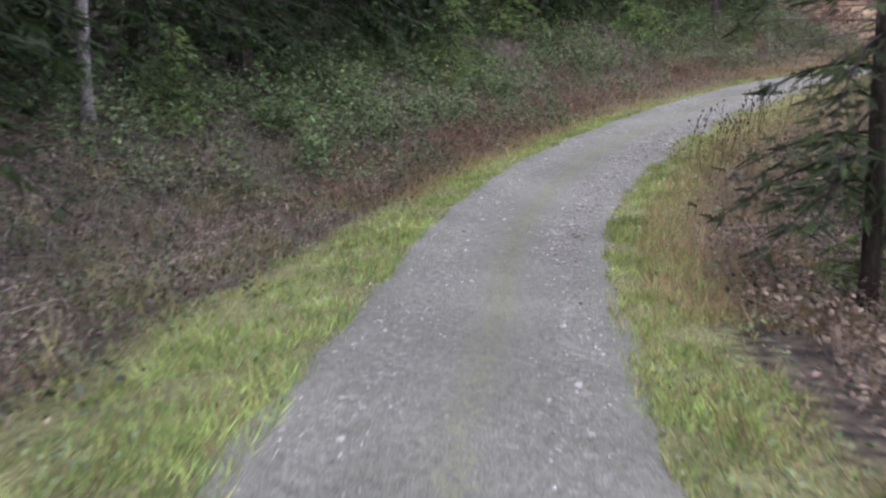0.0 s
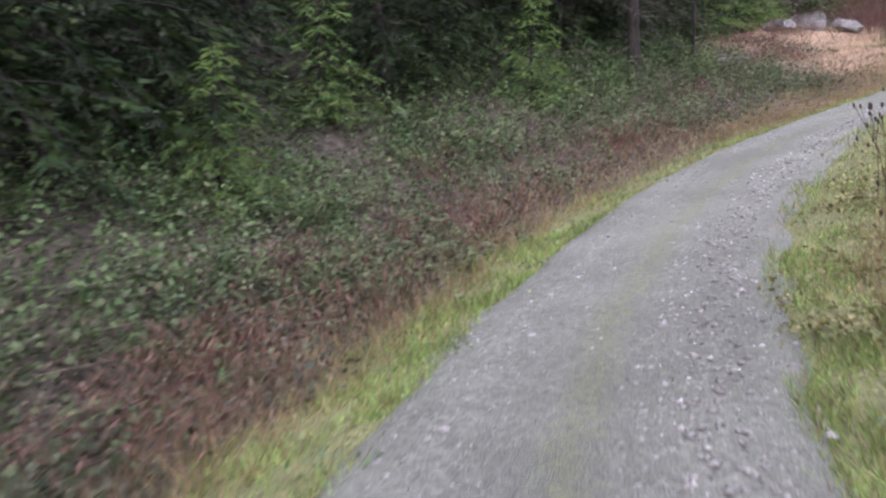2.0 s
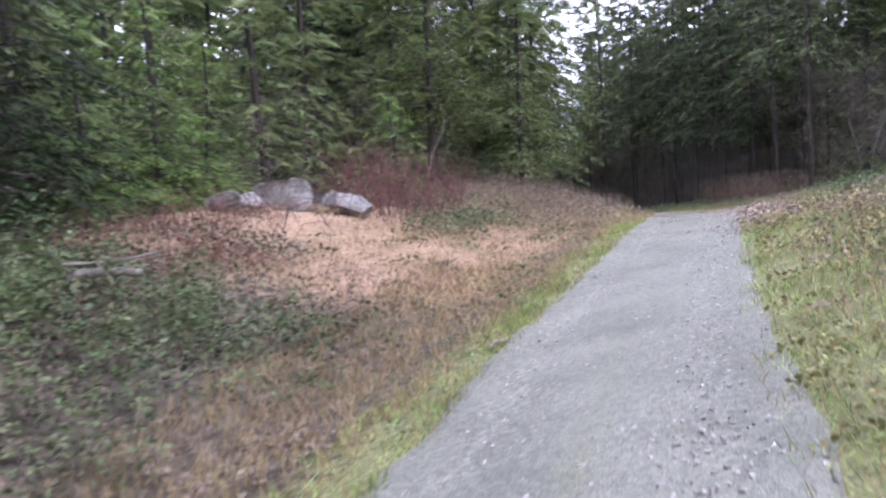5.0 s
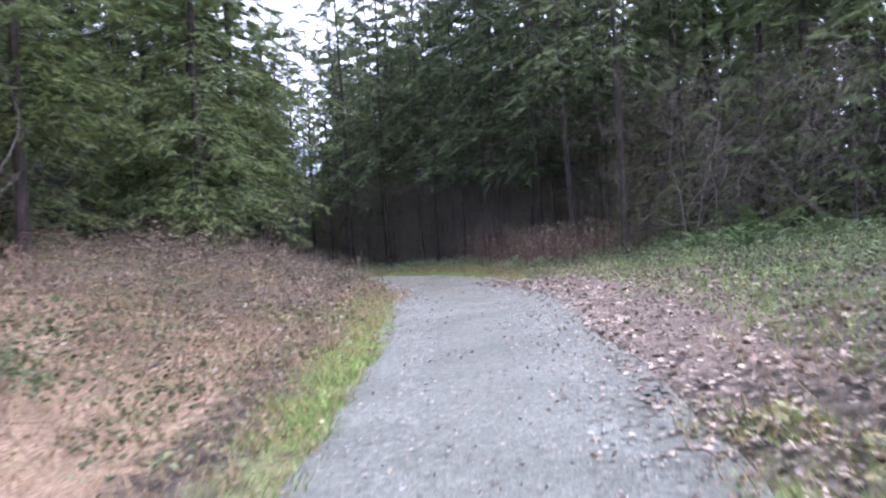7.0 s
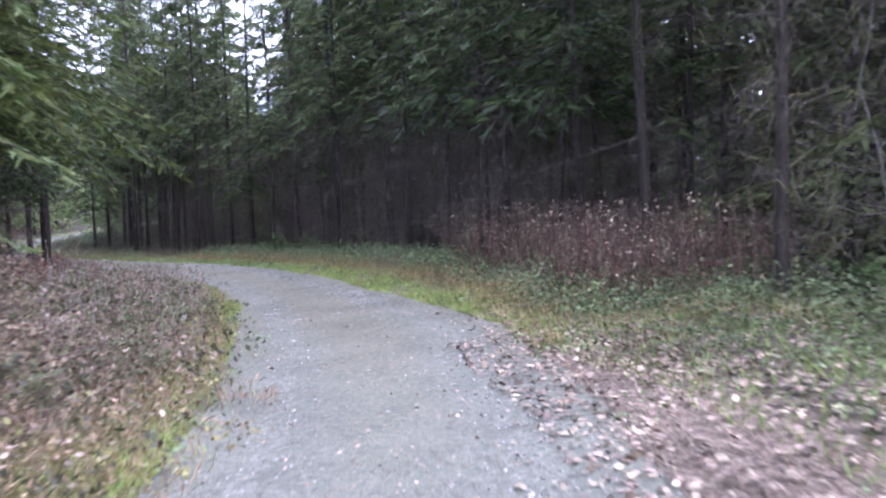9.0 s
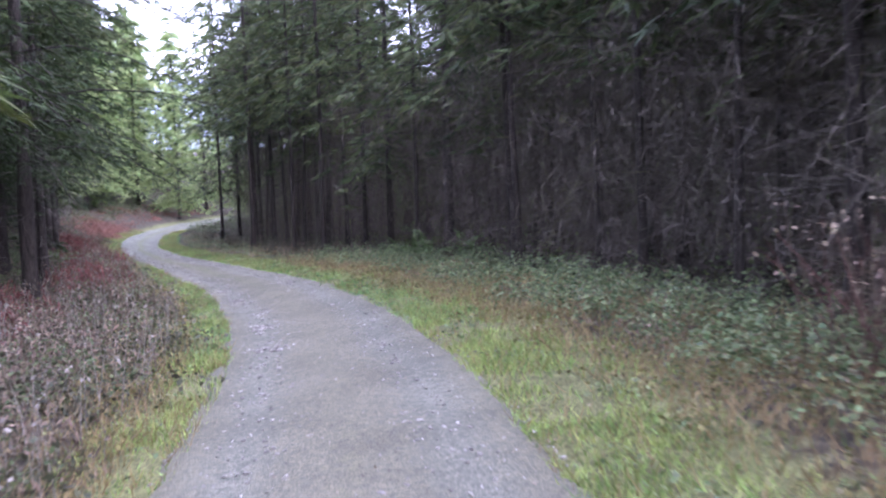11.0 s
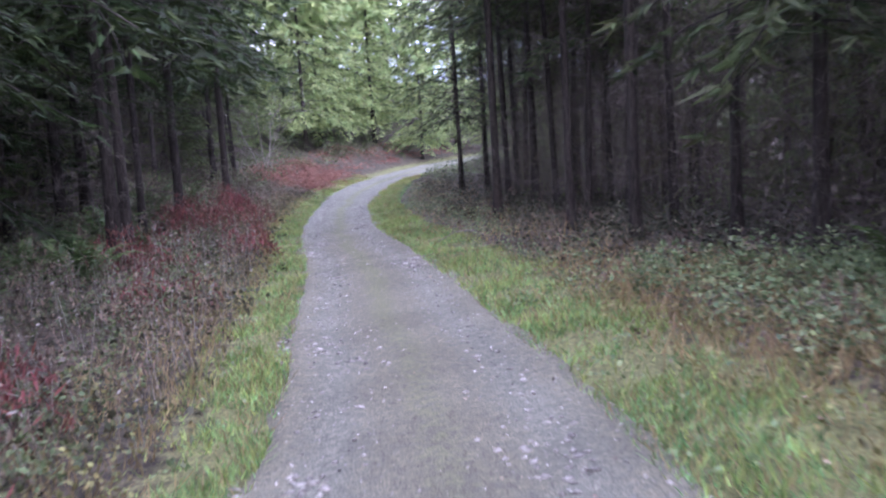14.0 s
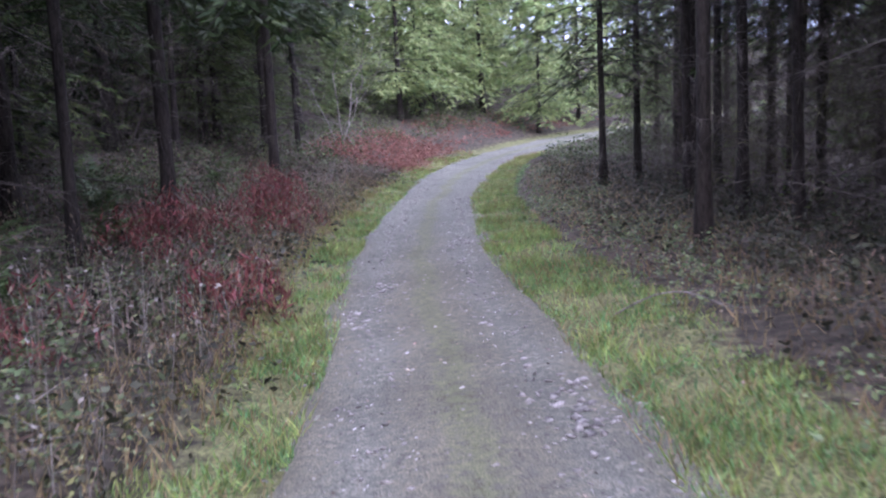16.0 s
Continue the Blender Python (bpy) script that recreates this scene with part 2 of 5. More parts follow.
# ---- the lie of the land ----
# marks along the road, its line and height; the marks are metres but for the middle stretch, where each is STRETCH metres long
LINE = np.array([
    (-30.01, -0.8, -30, 3.2), (-6, -0.2, -6, 1.1), (-0, -0, 0, 0.15), (6.73, 0.27, 6.72, -0.99), (13.5, 1.28, 13.42, -1.83),
    (19.86, 3.3, 19.45, -2.11), (25.75, 6.33, 24.92, -1.99), (31.07, 10.45, 30.15, -1.61), (36.08, 15.03, 34.51, -1.26), (39.19, 18.08, 36.97, -0.97),
    (42.95, 21.9, 39.78, -0.55), (46.79, 25.81, 42.62, -0.2), (51.8, 30.89, 46.36, -0.03), (55.79, 34.73, 49.5, -0.01), (59.87, 37.97, 52.57, -0.08),
    (64.06, 40.64, 55.79, 0.01), (69.85, 44.06, 60.47, 0.02), (75.31, 46.84, 65.16, -0.11), (80.7, 49.19, 70.01, -0.27), (85.59, 51.05, 74.54, -0.36),
    (89.84, 52.33, 78.59, -0.47), (97.75, 54.87, 86.08, -0.59), (103.42, 56.27, 91.58, -0.66), (107.44, 57.57, 95.38, -0.72), (115.7, 60.57, 103.08, -0.77),
    (123.49, 63.97, 110.08, -0.69), (129.65, 67.57, 115.08, -0.51), (136.88, 72.27, 120.58, -0.36), (146.88, 80.27, 126.58, -0.09), (187.59, 116.27, 145.58, 1.17),
])
MARK = LINE[:, 0]
END = MARK[-1]


def stretch(s):
    """Metres to a mark, along the road and out from it."""
    return np.interp(s, [22, 27, 54, 60], [1, 1.26, 1.26, 1])


def smooth_line(step=0.25):
    """The road's line through its marks, rounded."""
    s = np.arange(MARK[0], END, step)
    out = []
    for axis in (1, 2, 3):
        v, slope = LINE[:, axis], np.gradient(LINE[:, axis], MARK)
        k = np.clip(np.searchsorted(MARK, s, side="right") - 1, 0, len(MARK) - 2)
        h = MARK[k + 1] - MARK[k]
        u = (s - MARK[k]) / h
        out.append((2 * u**3 - 3 * u**2 + 1) * v[k] + (u**3 - 2 * u**2 + u) * h * slope[k] + (3 * u**2 - 2 * u**3) * v[k + 1] + (u**3 - u**2) * h * slope[k + 1])
    return s, np.stack(out, -1)


ROAD_S, ROAD_P = smooth_line()
way = np.gradient(ROAD_P[:, :2], axis=0)
way /= np.linalg.norm(way, axis=1)[:, None]
ROAD_N = np.stack([-way[:, 1], way[:, 0]], -1)                    # to the left

# the gravel's edges to the left and right of the line, and its cross fall
LEFT_AT = [-30, 0, 8, 13.5, 17, 21.6, 25, 28.5, 31, 33.5, 38, 42, 46, 50, 54, 58, 61.5, 66, 72, 78, 84, 89, 98, 104, 112, 121, 130, 200]
EDGE_L = [1.15, 1.12, 1.16, 1.36, 1.5, 1.73, 1.66, 1.62, 1.5, 1.4, 1.25, 1.12, 1.1, 1.2, 1.38, 1.8, 1.9, 1.6, 1.47, 1.33, 1.22, 1.06, 1.28, 1.16, 1.2, 1.4, 1.3, 1.3]
RIGHT_AT = [-30, 0, 10, 14, 17, 21, 24.5, 27.5, 30, 32, 36, 44, 51, 54, 57, 60, 63, 66, 68.7, 71, 75, 80, 86, 91, 96.3, 100, 105, 112, 121, 130, 200]
EDGE_R = [1.25, 1.25, 1.28, 1.2, 1.15, 1.02, 0.8, 0.68, 0.72, 0.85, 0.92, 1.0, 0.97, 1.02, 1.25, 1.65, 1.85, 1.45, 1.1, 1.15, 1.25, 1.35, 1.3, 1.3, 0.95, 0.88, 0.95, 0.87, 1.1, 1.0, 1.0]


def edge_left(s):
    return np.interp(s, LEFT_AT, EDGE_L)


def edge_right(s):
    return np.interp(s, RIGHT_AT, EDGE_R)


FALL_S, FALL = [0, 16, 22, 28, 39, 50, 60, 80, 110], [0, 0, -0.06, -0.15, -0.15, -0.03, -0.05, -0.1, -0.06]
# heights beside the road: how far out, and at which marks
OUT = np.array([0, 1.2, 2.8, 4.2, 6, 8, 12, 20, 45])
LEFT_S = [-30, 0, 13, 19, 26, 33, 39, 45, 51, 56, 62, 70, 92, 104, 116, 140]
LEFT = np.array([
    (0, 0, -0.4, -0.9, -0.5, 0.2, 1.4, 3.5, 8), (0, 0, -0.4, -0.9, -0.5, 0.2, 1.4, 3.5, 8), (0, 0, -0.45, -1.0, -0.4, 0.3, 1.5, 3.5, 8), (0, 0, -0.35, -0.55, -0.05, 0.45, 1.5, 3.3, 7),
    (0, 0, -0.2, -0.33, 0.05, 0.6, 1.6, 3.2, 7), (0, 0, -0.1, 0.05, 0.45, 1.0, 1.7, 3, 6), (0, 0, -0.1, 0.12, 0.6, 0.85, 1.2, 2.1, 4), (0, 0, 0.0, 0.25, 0.8, 0.92, 0.8, 0.9, 2),
    (0, 0, 0.12, 0.38, 0.65, 0.7, 0.6, 0.8, 2), (0, 0.05, 0.34, 0.75, 1.0, 1.05, 1.0, 0.9, 2), (0, 0.05, 0.4, 0.9, 1.25, 1.3, 1.1, 0.8, 1),
    (0, 0, 0.05, 0.1, 0.1, 0.15, 0.3, 0.5, 1), (0, 0, 0.05, 0.15, 0.3, 0.5, 0.9, 1.5, 3), (0, 0.05, 0.25, 0.5, 0.9, 1.3, 2, 3.2, 6),
    (0, 0.1, 0.5, 1.0, 1.5, 2, 3, 4.5, 8), (0, 0.1, 0.6, 1.1, 1.6, 2.2, 3.2, 5, 9)])
RIGHT_S = [-30, 0, 16, 26, 33, 40, 46, 51, 58, 64, 90, 116, 140]
RIGHT = np.array([
    (0, 0, -0.05, -0.2, -0.5, -0.9, -1.5, -2.5, -5), (0, 0, -0.05, -0.2, -0.5, -0.9, -1.5, -2.5, -5), (0, 0, 0.05, -0.1, -0.3, -0.5, -0.8, -1.5, -3),
    (0, 0, 0.15, 0.2, 0.2, 0.1, 0, -0.5, -1), (0, 0, 0.3, 0.55, 0.8, 0.9, 1.0, 1, 1), (0, 0, 0.4, 0.85, 1.2, 1.4, 1.6, 1.8, 2),
    (0, 0.05, 0.35, 0.7, 0.9, 1.0, 1.2, 1.4, 2), (0, 0.1, 0.32, 0.42, 0.5, 0.5, 0.5, 0.5, 1), (0, 0.1, 0.3, 0.42, 0.5, 0.5, 0.4, 0.4, 1),
    (0, 0, 0.0, 0.05, 0.1, 0.1, 0, -0.2, -1), (0, 0, 0.05, 0.05, 0.05, 0, -0.2, -0.5, -1), (0, 0, 0.0, -0.1, -0.2, -0.4, -0.6, -1, -2), (0, 0, 0, 0, 0, 0, 0, 0, 1)])


def rise(s, o):
    """Height of the ground over the road's line, o metres to the left of it (right: below zero)."""
    s, o = np.asarray(s, float), np.asarray(o, float)
    fall = np.interp(s, FALL_S, FALL) * np.clip(o, -1.6, 1.9)
    z = np.zeros_like(o)
    for table, marks, dist in ((LEFT, LEFT_S, o), (RIGHT, RIGHT_S, -o)):
        d = np.clip(dist, 0, OUT[-1])
        for j in range(len(OUT) - 1):
            a, b = np.interp(s, marks, table[:, j]), np.interp(s, marks, table[:, j + 1])
            u = (d - OUT[j]) / (OUT[j + 1] - OUT[j])
            z = np.where((dist > 0) & (u >= 0) & (u <= 1), a + (b - a) * u, z)
    return z + fall


def lumps(x, y):
    return 0.05 * np.sin(1.3 * x + 0.7 * y) + 0.045 * np.sin(2.1 * y - 0.9 * x + 1) + 0.03 * np.sin(3.7 * x + 1.9 * y + 2)


def place(s, o):
    """Points on the ground at marks s, o metres to the left of the line."""
    s, o = np.broadcast_arrays(np.asarray(s, float), np.asarray(o, float))
    p = np.stack([np.interp(s, ROAD_S, ROAD_P[:, k]) for k in range(3)], -1)
    n = np.stack([np.interp(s, ROAD_S, ROAD_N[:, k]) for k in range(2)], -1)
    p[..., :2] += n * (o * stretch(s))[..., None]
    p[..., 2] += rise(s, o) * stretch(s) + lumps(p[..., 0], p[..., 1]) * np.clip((np.abs(o) - 1.8) / 1.5, 0, 1)
    return p


def locate(x, y):
    """Mark and offset of points of the plan."""
    s, o = np.empty(len(x)), np.empty(len(x))
    for a in range(0, len(x), 4000):
        dx, dy = x[a:a + 4000, None] - ROAD_P[None, ::2, 0], y[a:a + 4000, None] - ROAD_P[None, ::2, 1]
        k = np.argmin(dx * dx + dy * dy, axis=1) * 2
        d = np.stack([x[a:a + 4000], y[a:a + 4000]], -1) - ROAD_P[k, :2]
        wide = stretch(ROAD_S[k])
        ahead, aside = (d * way[k]).sum(1) / wide, (d * ROAD_N[k]).sum(1) / wide
        s[a:a + 4000] = ROAD_S[k] + ahead
        o[a:a + 4000] = np.where(np.abs(ahead) < 0.6, aside, np.sign(aside) * np.hypot(ahead, aside))
    return s, o


def ground_z(x, y):
    x, y = np.atleast_1d(np.asarray(x, float)), np.atleast_1d(np.asarray(y, float))
    s, o = locate(x, y)
    return np.interp(s, ROAD_S, ROAD_P[:, 2]) + rise(s, o) * stretch(s) + lumps(x, y) * np.clip((np.abs(o) - 1.8) / 1.5, 0, 1), s, o


# ---- mesh helpers ----
def mesh_of(name, verts, faces, material, smooth=False, second=None, split=0):
    """A mesh from arrays; faces all have the same number of corners. From face number split on it has the second material."""
    verts, faces = np.asarray(verts, np.float32), np.asarray(faces, np.int32)
    me = bpy.data.meshes.new(name)
    n = faces.shape[1]
    me.vertices.add(len(verts))
    me.vertices.foreach_set("co", verts.ravel())
    me.loops.add(faces.size)
    me.loops.foreach_set("vertex_index", faces.ravel())
    me.polygons.add(len(faces))
    me.polygons.foreach_set("loop_start", np.arange(0, faces.size, n, dtype=np.int32))
    me.update(calc_edges=True)
    if smooth:
        me.polygons.foreach_set("use_smooth", np.ones(len(faces), bool))
    me.materials.append(material)
    if second:
        me.materials.append(second)
        me.polygons.foreach_set("material_index", (np.arange(len(faces)) >= split).astype(np.int32))
    me.validate()
    return me


def part(name, data, parent, label=""):
    ob = new(name, data)
    ob.parent = parent
    return tagged(ob, label) if label else ob


def mask(me, name, values):
    me.attributes.new(name, "FLOAT", "POINT").data.foreach_set("value", np.asarray(values, np.float32))


def step(v, lo, hi):
    return np.clip((v - lo) / (hi - lo), 0, 1)


rng = np.random.default_rng(7)

# ---- ground: one sheet to the horizon ----
far = np.array([60, 140, 300, 700, 1500, 3000.0])
gx = np.r_[-40 - far[::-1], np.arange(-40, 110.1, 0.9), 110 + far]
gy = np.r_[-25 - far[::-1], np.arange(-25, 158.1, 0.9), 158 + far]
X, Y = np.meshgrid(gx, gy)
gz, gs, go = ground_z(X.ravel(), Y.ravel())
el, er = edge_left(gs), edge_right(gs)
beyond = np.where(go > 0, go - el, -go - er)
under = np.where(beyond < 0, -0.06, 0.0)
ny, nx = X.shape
idx = np.arange(ny * nx).reshape(ny, nx)
quads = np.stack([idx[:-1, :-1], idx[:-1, 1:], idx[1:, 1:], idx[1:, :-1]], -1).reshape(-1, 4)
gm = mesh_of("ground", np.stack([X.ravel(), Y.ravel(), gz + under], -1), quads, SOIL, True)
wide_l = np.interp(gs, [0, 6, 12, 22, 30, 45, 60, 80, 120], [2.0, 1.9, 1.3, 0.8, 0.6, 0.3, 0.45, 0.5, 0.5])
wide_r = np.interp(gs, [0, 15, 30, 43, 47, 60, 66, 80, 95, 120], [0.9, 0.9, 0.9, 0.8, -0.6, -0.6, 1.2, 1.4, 0.9, 0.4])
mask(gm, "verge", step(-(beyond - np.where(go > 0, wide_l, wide_r)), -0.6, 0.6))
tan = step(go, 1.5, 2.5) * step(gs, 39.5, 43) * (1 - 0.75 * step(gs, 49, 54)) * (1 - step(gs, 58, 63)) * (1 - step(go, 8, 11))
mask(gm, "tan", tan)
mask(gm, "litter", np.maximum(step(-go, 0.6, 1.0) * step(gs, 44, 49) * (1 - step(gs, 62, 66)) * (1 - step(-go, 1.6, 2.6)), 0.12 * step(np.abs(go), 5, 8)))
tagged(new("ground", gm), "brown forest floor with grassy verges and leaf litter", "ground", kind="structure")

# ---- road: a crowned gravel strip with ragged edges ----
keep = (ROAD_S > -28) & (ROAD_S < END - 1)
rs, rp, rn = ROAD_S[keep], ROAD_P[keep], ROAD_N[keep]
across = np.linspace(0, 1, 21)
def uneven(n, reach, g):
    return np.convolve(g.normal(size=n + 2 * reach), np.hanning(2 * reach + 1), "valid") / math.sqrt(0.75 * reach)


rag = 0.05 * uneven(len(rs), 8, rng) + 0.03 * uneven(len(rs), 2, rng)
rag2 = 0.05 * uneven(len(rs), 8, rng) + 0.03 * uneven(len(rs), 2, rng)
left, right = edge_left(rs) + rag, -edge_right(rs) + rag2
o2 = right[:, None] + (left - right)[:, None] * across[None]
s2 = np.repeat(rs[:, None], 21, 1)
u2 = np.abs(across[None] * 2 - 1) + 0 * s2
rut = np.exp(-((u2 - 0.55) / 0.2) ** 2)
rz = rise(s2, o2) * stretch(s2) + 0.03 - 0.02 * rut + 0.0015 * np.sin(3.1 * s2 + 5 * o2) * np.sin(1.7 * s2 - 3 * o2) - 0.09 * step(u2, 0.9, 1.0)
rxy = rp[:, None, :2] + rn[:, None] * (o2 * stretch(s2))[..., None]
rv = np.concatenate([rxy, (rp[:, None, 2] + rz)[..., None]], -1).reshape(-1, 3)
ridx = np.arange(len(rs) * 21).reshape(len(rs), 21)
rq = np.stack([ridx[:-1, :-1], ridx[:-1, 1:], ridx[1:, 1:], ridx[1:, :-1]], -1).reshape(-1, 4)[:, ::-1]
rm = mesh_of("road", rv, rq, GRAVEL, True)
mask(rm, "rut", (rut * 0.4).ravel())
# painted dimness grows into the wood and fades out towards the brighter far end
mask(rm, "dim_stretch", (np.interp(s2, [38, 48, 58, 66, 100, 116], [0, 0.3, 0.42, 0.6, 0.6, 0]) - 0.25 * rut).ravel())
mask(rm, "middle", (np.exp(-(u2 / 0.22) ** 2) * np.interp(s2, [0, 10, 30, 45, 80, 95, 120], [0.4, 0.5, 0.5, 0.25, 0.35, 0.6, 0.6])).ravel())
tagged(new("road", rm), "narrow grey gravel track with worn wheel ruts", "road", kind="structure")

# ---- plants: shapes made of many small pieces ----
def tubes(a, b, ra, rb):
    """Tapered three-sided rods from points a to b."""
    a, b = np.asarray(a, float), np.asarray(b, float)
    d = b - a
    d /= np.linalg.norm(d, axis=1)[:, None] + 1e-9
    ref = np.where(np.abs(d[:, 2:]) < 0.9, [[0, 0, 1.0]], [[1.0, 0, 0]])
    u = np.cross(d, ref)
    u /= np.linalg.norm(u, axis=1)[:, None] + 1e-9
    w = np.cross(d, u)
    ra, rb = np.broadcast_to(ra, len(a)), np.broadcast_to(rb, len(a))
    ring = [(math.cos(t), math.sin(t)) for t in (0, 2.0944, 4.1888)]
    v = [a + ra[:, None] * (c * u + s * w) for c, s in ring] + [b + rb[:, None] * (c * u + s * w) for c, s in ring]
    v = np.stack(v, 1).reshape(-1, 3)
    base = np.arange(len(a))[:, None] * 6
    f = np.concatenate([base + [[k, (k + 1) % 3, (k + 1) % 3 + 3, k + 3]] for k in range(3)])
    return v, f


def leaves(c, size, slim=0.5, flat=0.5, along=None, g=rng):
    """Diamond leaves with a fold, round the points c. flat: how level they lie; along: their direction."""
    n = len(c)
    u = g.normal(size=(n, 3)) if along is None else along + 0.25 * g.normal(size=(n, 3))
    u[:, 2] *= 1 - flat if along is None else 1
    u /= np.linalg.norm(u, axis=1)[:, None] + 1e-9
    w = np.cross(u, g.normal(size=(n, 3)) * [1 - flat, 1 - flat, 1] + [0, 0, flat])
    w /= np.linalg.norm(w, axis=1)[:, None] + 1e-9
    nrm = np.cross(u, w)
    size = np.broadcast_to(size, n)[:, None]
    p = [c - u * size, c + w * size * slim - nrm * size * 0.12, c + u * size, c - w * size * slim - nrm * size * 0.12]
    return np.stack(p, 1).reshape(-1, 3), np.arange(4 * n).reshape(-1, 4)


def blades(c, h, wide, lean, g=rng):
    """Grass blades: slim triangles that lean over."""
    n = len(c)
    t = g.uniform(0, 6.283, n)
    side = np.stack([np.cos(t), np.sin(t), 0 * t], -1)
    tip = np.stack([g.normal(size=n), g.normal(size=n), 0 * t], -1)
    h = np.broadcast_to(h, n)[:, None]
    v = [c - side * wide, c + side * wide, c + [0, 0, 1] * h + tip * lean * h]
    return np.stack(v, 1).reshape(-1, 3), np.arange(3 * n).reshape(-1, 3)


def spikes(c, d, length, wide, g=rng):
    """Slim needle sprays from the points c along d."""
    n = len(c)
    d = d + 0.22 * g.normal(size=(n, 3))
    d /= np.linalg.norm(d, axis=1)[:, None] + 1e-9
    w = np.cross(d, g.normal(size=(n, 3)) + [0, 0, 0.8])
    w /= np.linalg.norm(w, axis=1)[:, None] + 1e-9
    length, wide = np.broadcast_to(length, n)[:, None], np.broadcast_to(wide, n)[:, None]
    v = [c - w * wide, c + w * wide, c + d * length]
    return np.stack(v, 1).reshape(-1, 3), np.arange(3 * n).reshape(-1, 3)


def in_three(piece):
    """The same faces, cut into triangles."""
    v, f = piece
    return v, np.concatenate([f[:, [0, 1, 2]], f[:, [0, 2, 3]]])


def joined(pieces):
    v, f, k = [], [], 0
    if len({p[1].shape[1] for p in pieces}) > 1:
        pieces = [in_three(p) if p[1].shape[1] == 4 else p for p in pieces]
    for a, b in pieces:
        v.append(a), f.append(b + k)
        k += len(a)
    return np.concatenate(v), np.concatenate(f)


def stuff(name, pieces, material, label, category):
    v, f = joined(pieces)
    return tagged(new(name, mesh_of(name, v, f, material)), label, category, kind="stuff")


def spread(s0, s1, o0, o1, n, g=rng):
    """n random points of a stretch of the roadside, set out on the ground."""
    s, o = g.uniform(s0, s1, n), g.uniform(min(o0, o1), max(o0, o1), n)
    return place(s, o)


def trunk_mesh(name, height, r0, r1, material, seed, sides=9, bend=0.15, rings=14):
    g = np.random.default_rng(seed)
    t = np.linspace(0, 1, rings)
    cx, cy = bend * np.sin(t * 3 + g.uniform(0, 6)) * t, bend * np.sin(t * 4 + g.uniform(0, 6)) * t
    r = r0 + (r1 - r0) * t**0.8 + r0 * 0.5 * np.exp(-t * height / 0.35)
    a = np.linspace(0, 2 * math.pi, sides, endpoint=False)
    rr = r[:, None] * (1 + 0.08 * g.normal(size=(rings, sides)))
    v = np.stack([cx[:, None] + rr * np.cos(a), cy[:, None] + rr * np.sin(a), (t * height)[:, None] - 0.3 + 0 * a], -1).reshape(-1, 3)
    i = np.arange(rings * sides).reshape(rings, sides)
    j = np.roll(i, -1, 1)
    f = np.stack([i[:-1], j[:-1], j[1:], i[1:]], -1).reshape(-1, 4)
    return mesh_of(name, v, f, material, True), (lambda h: np.array([np.interp(h, t * height - 0.3, cx), np.interp(h, t * height - 0.3, cy)]))


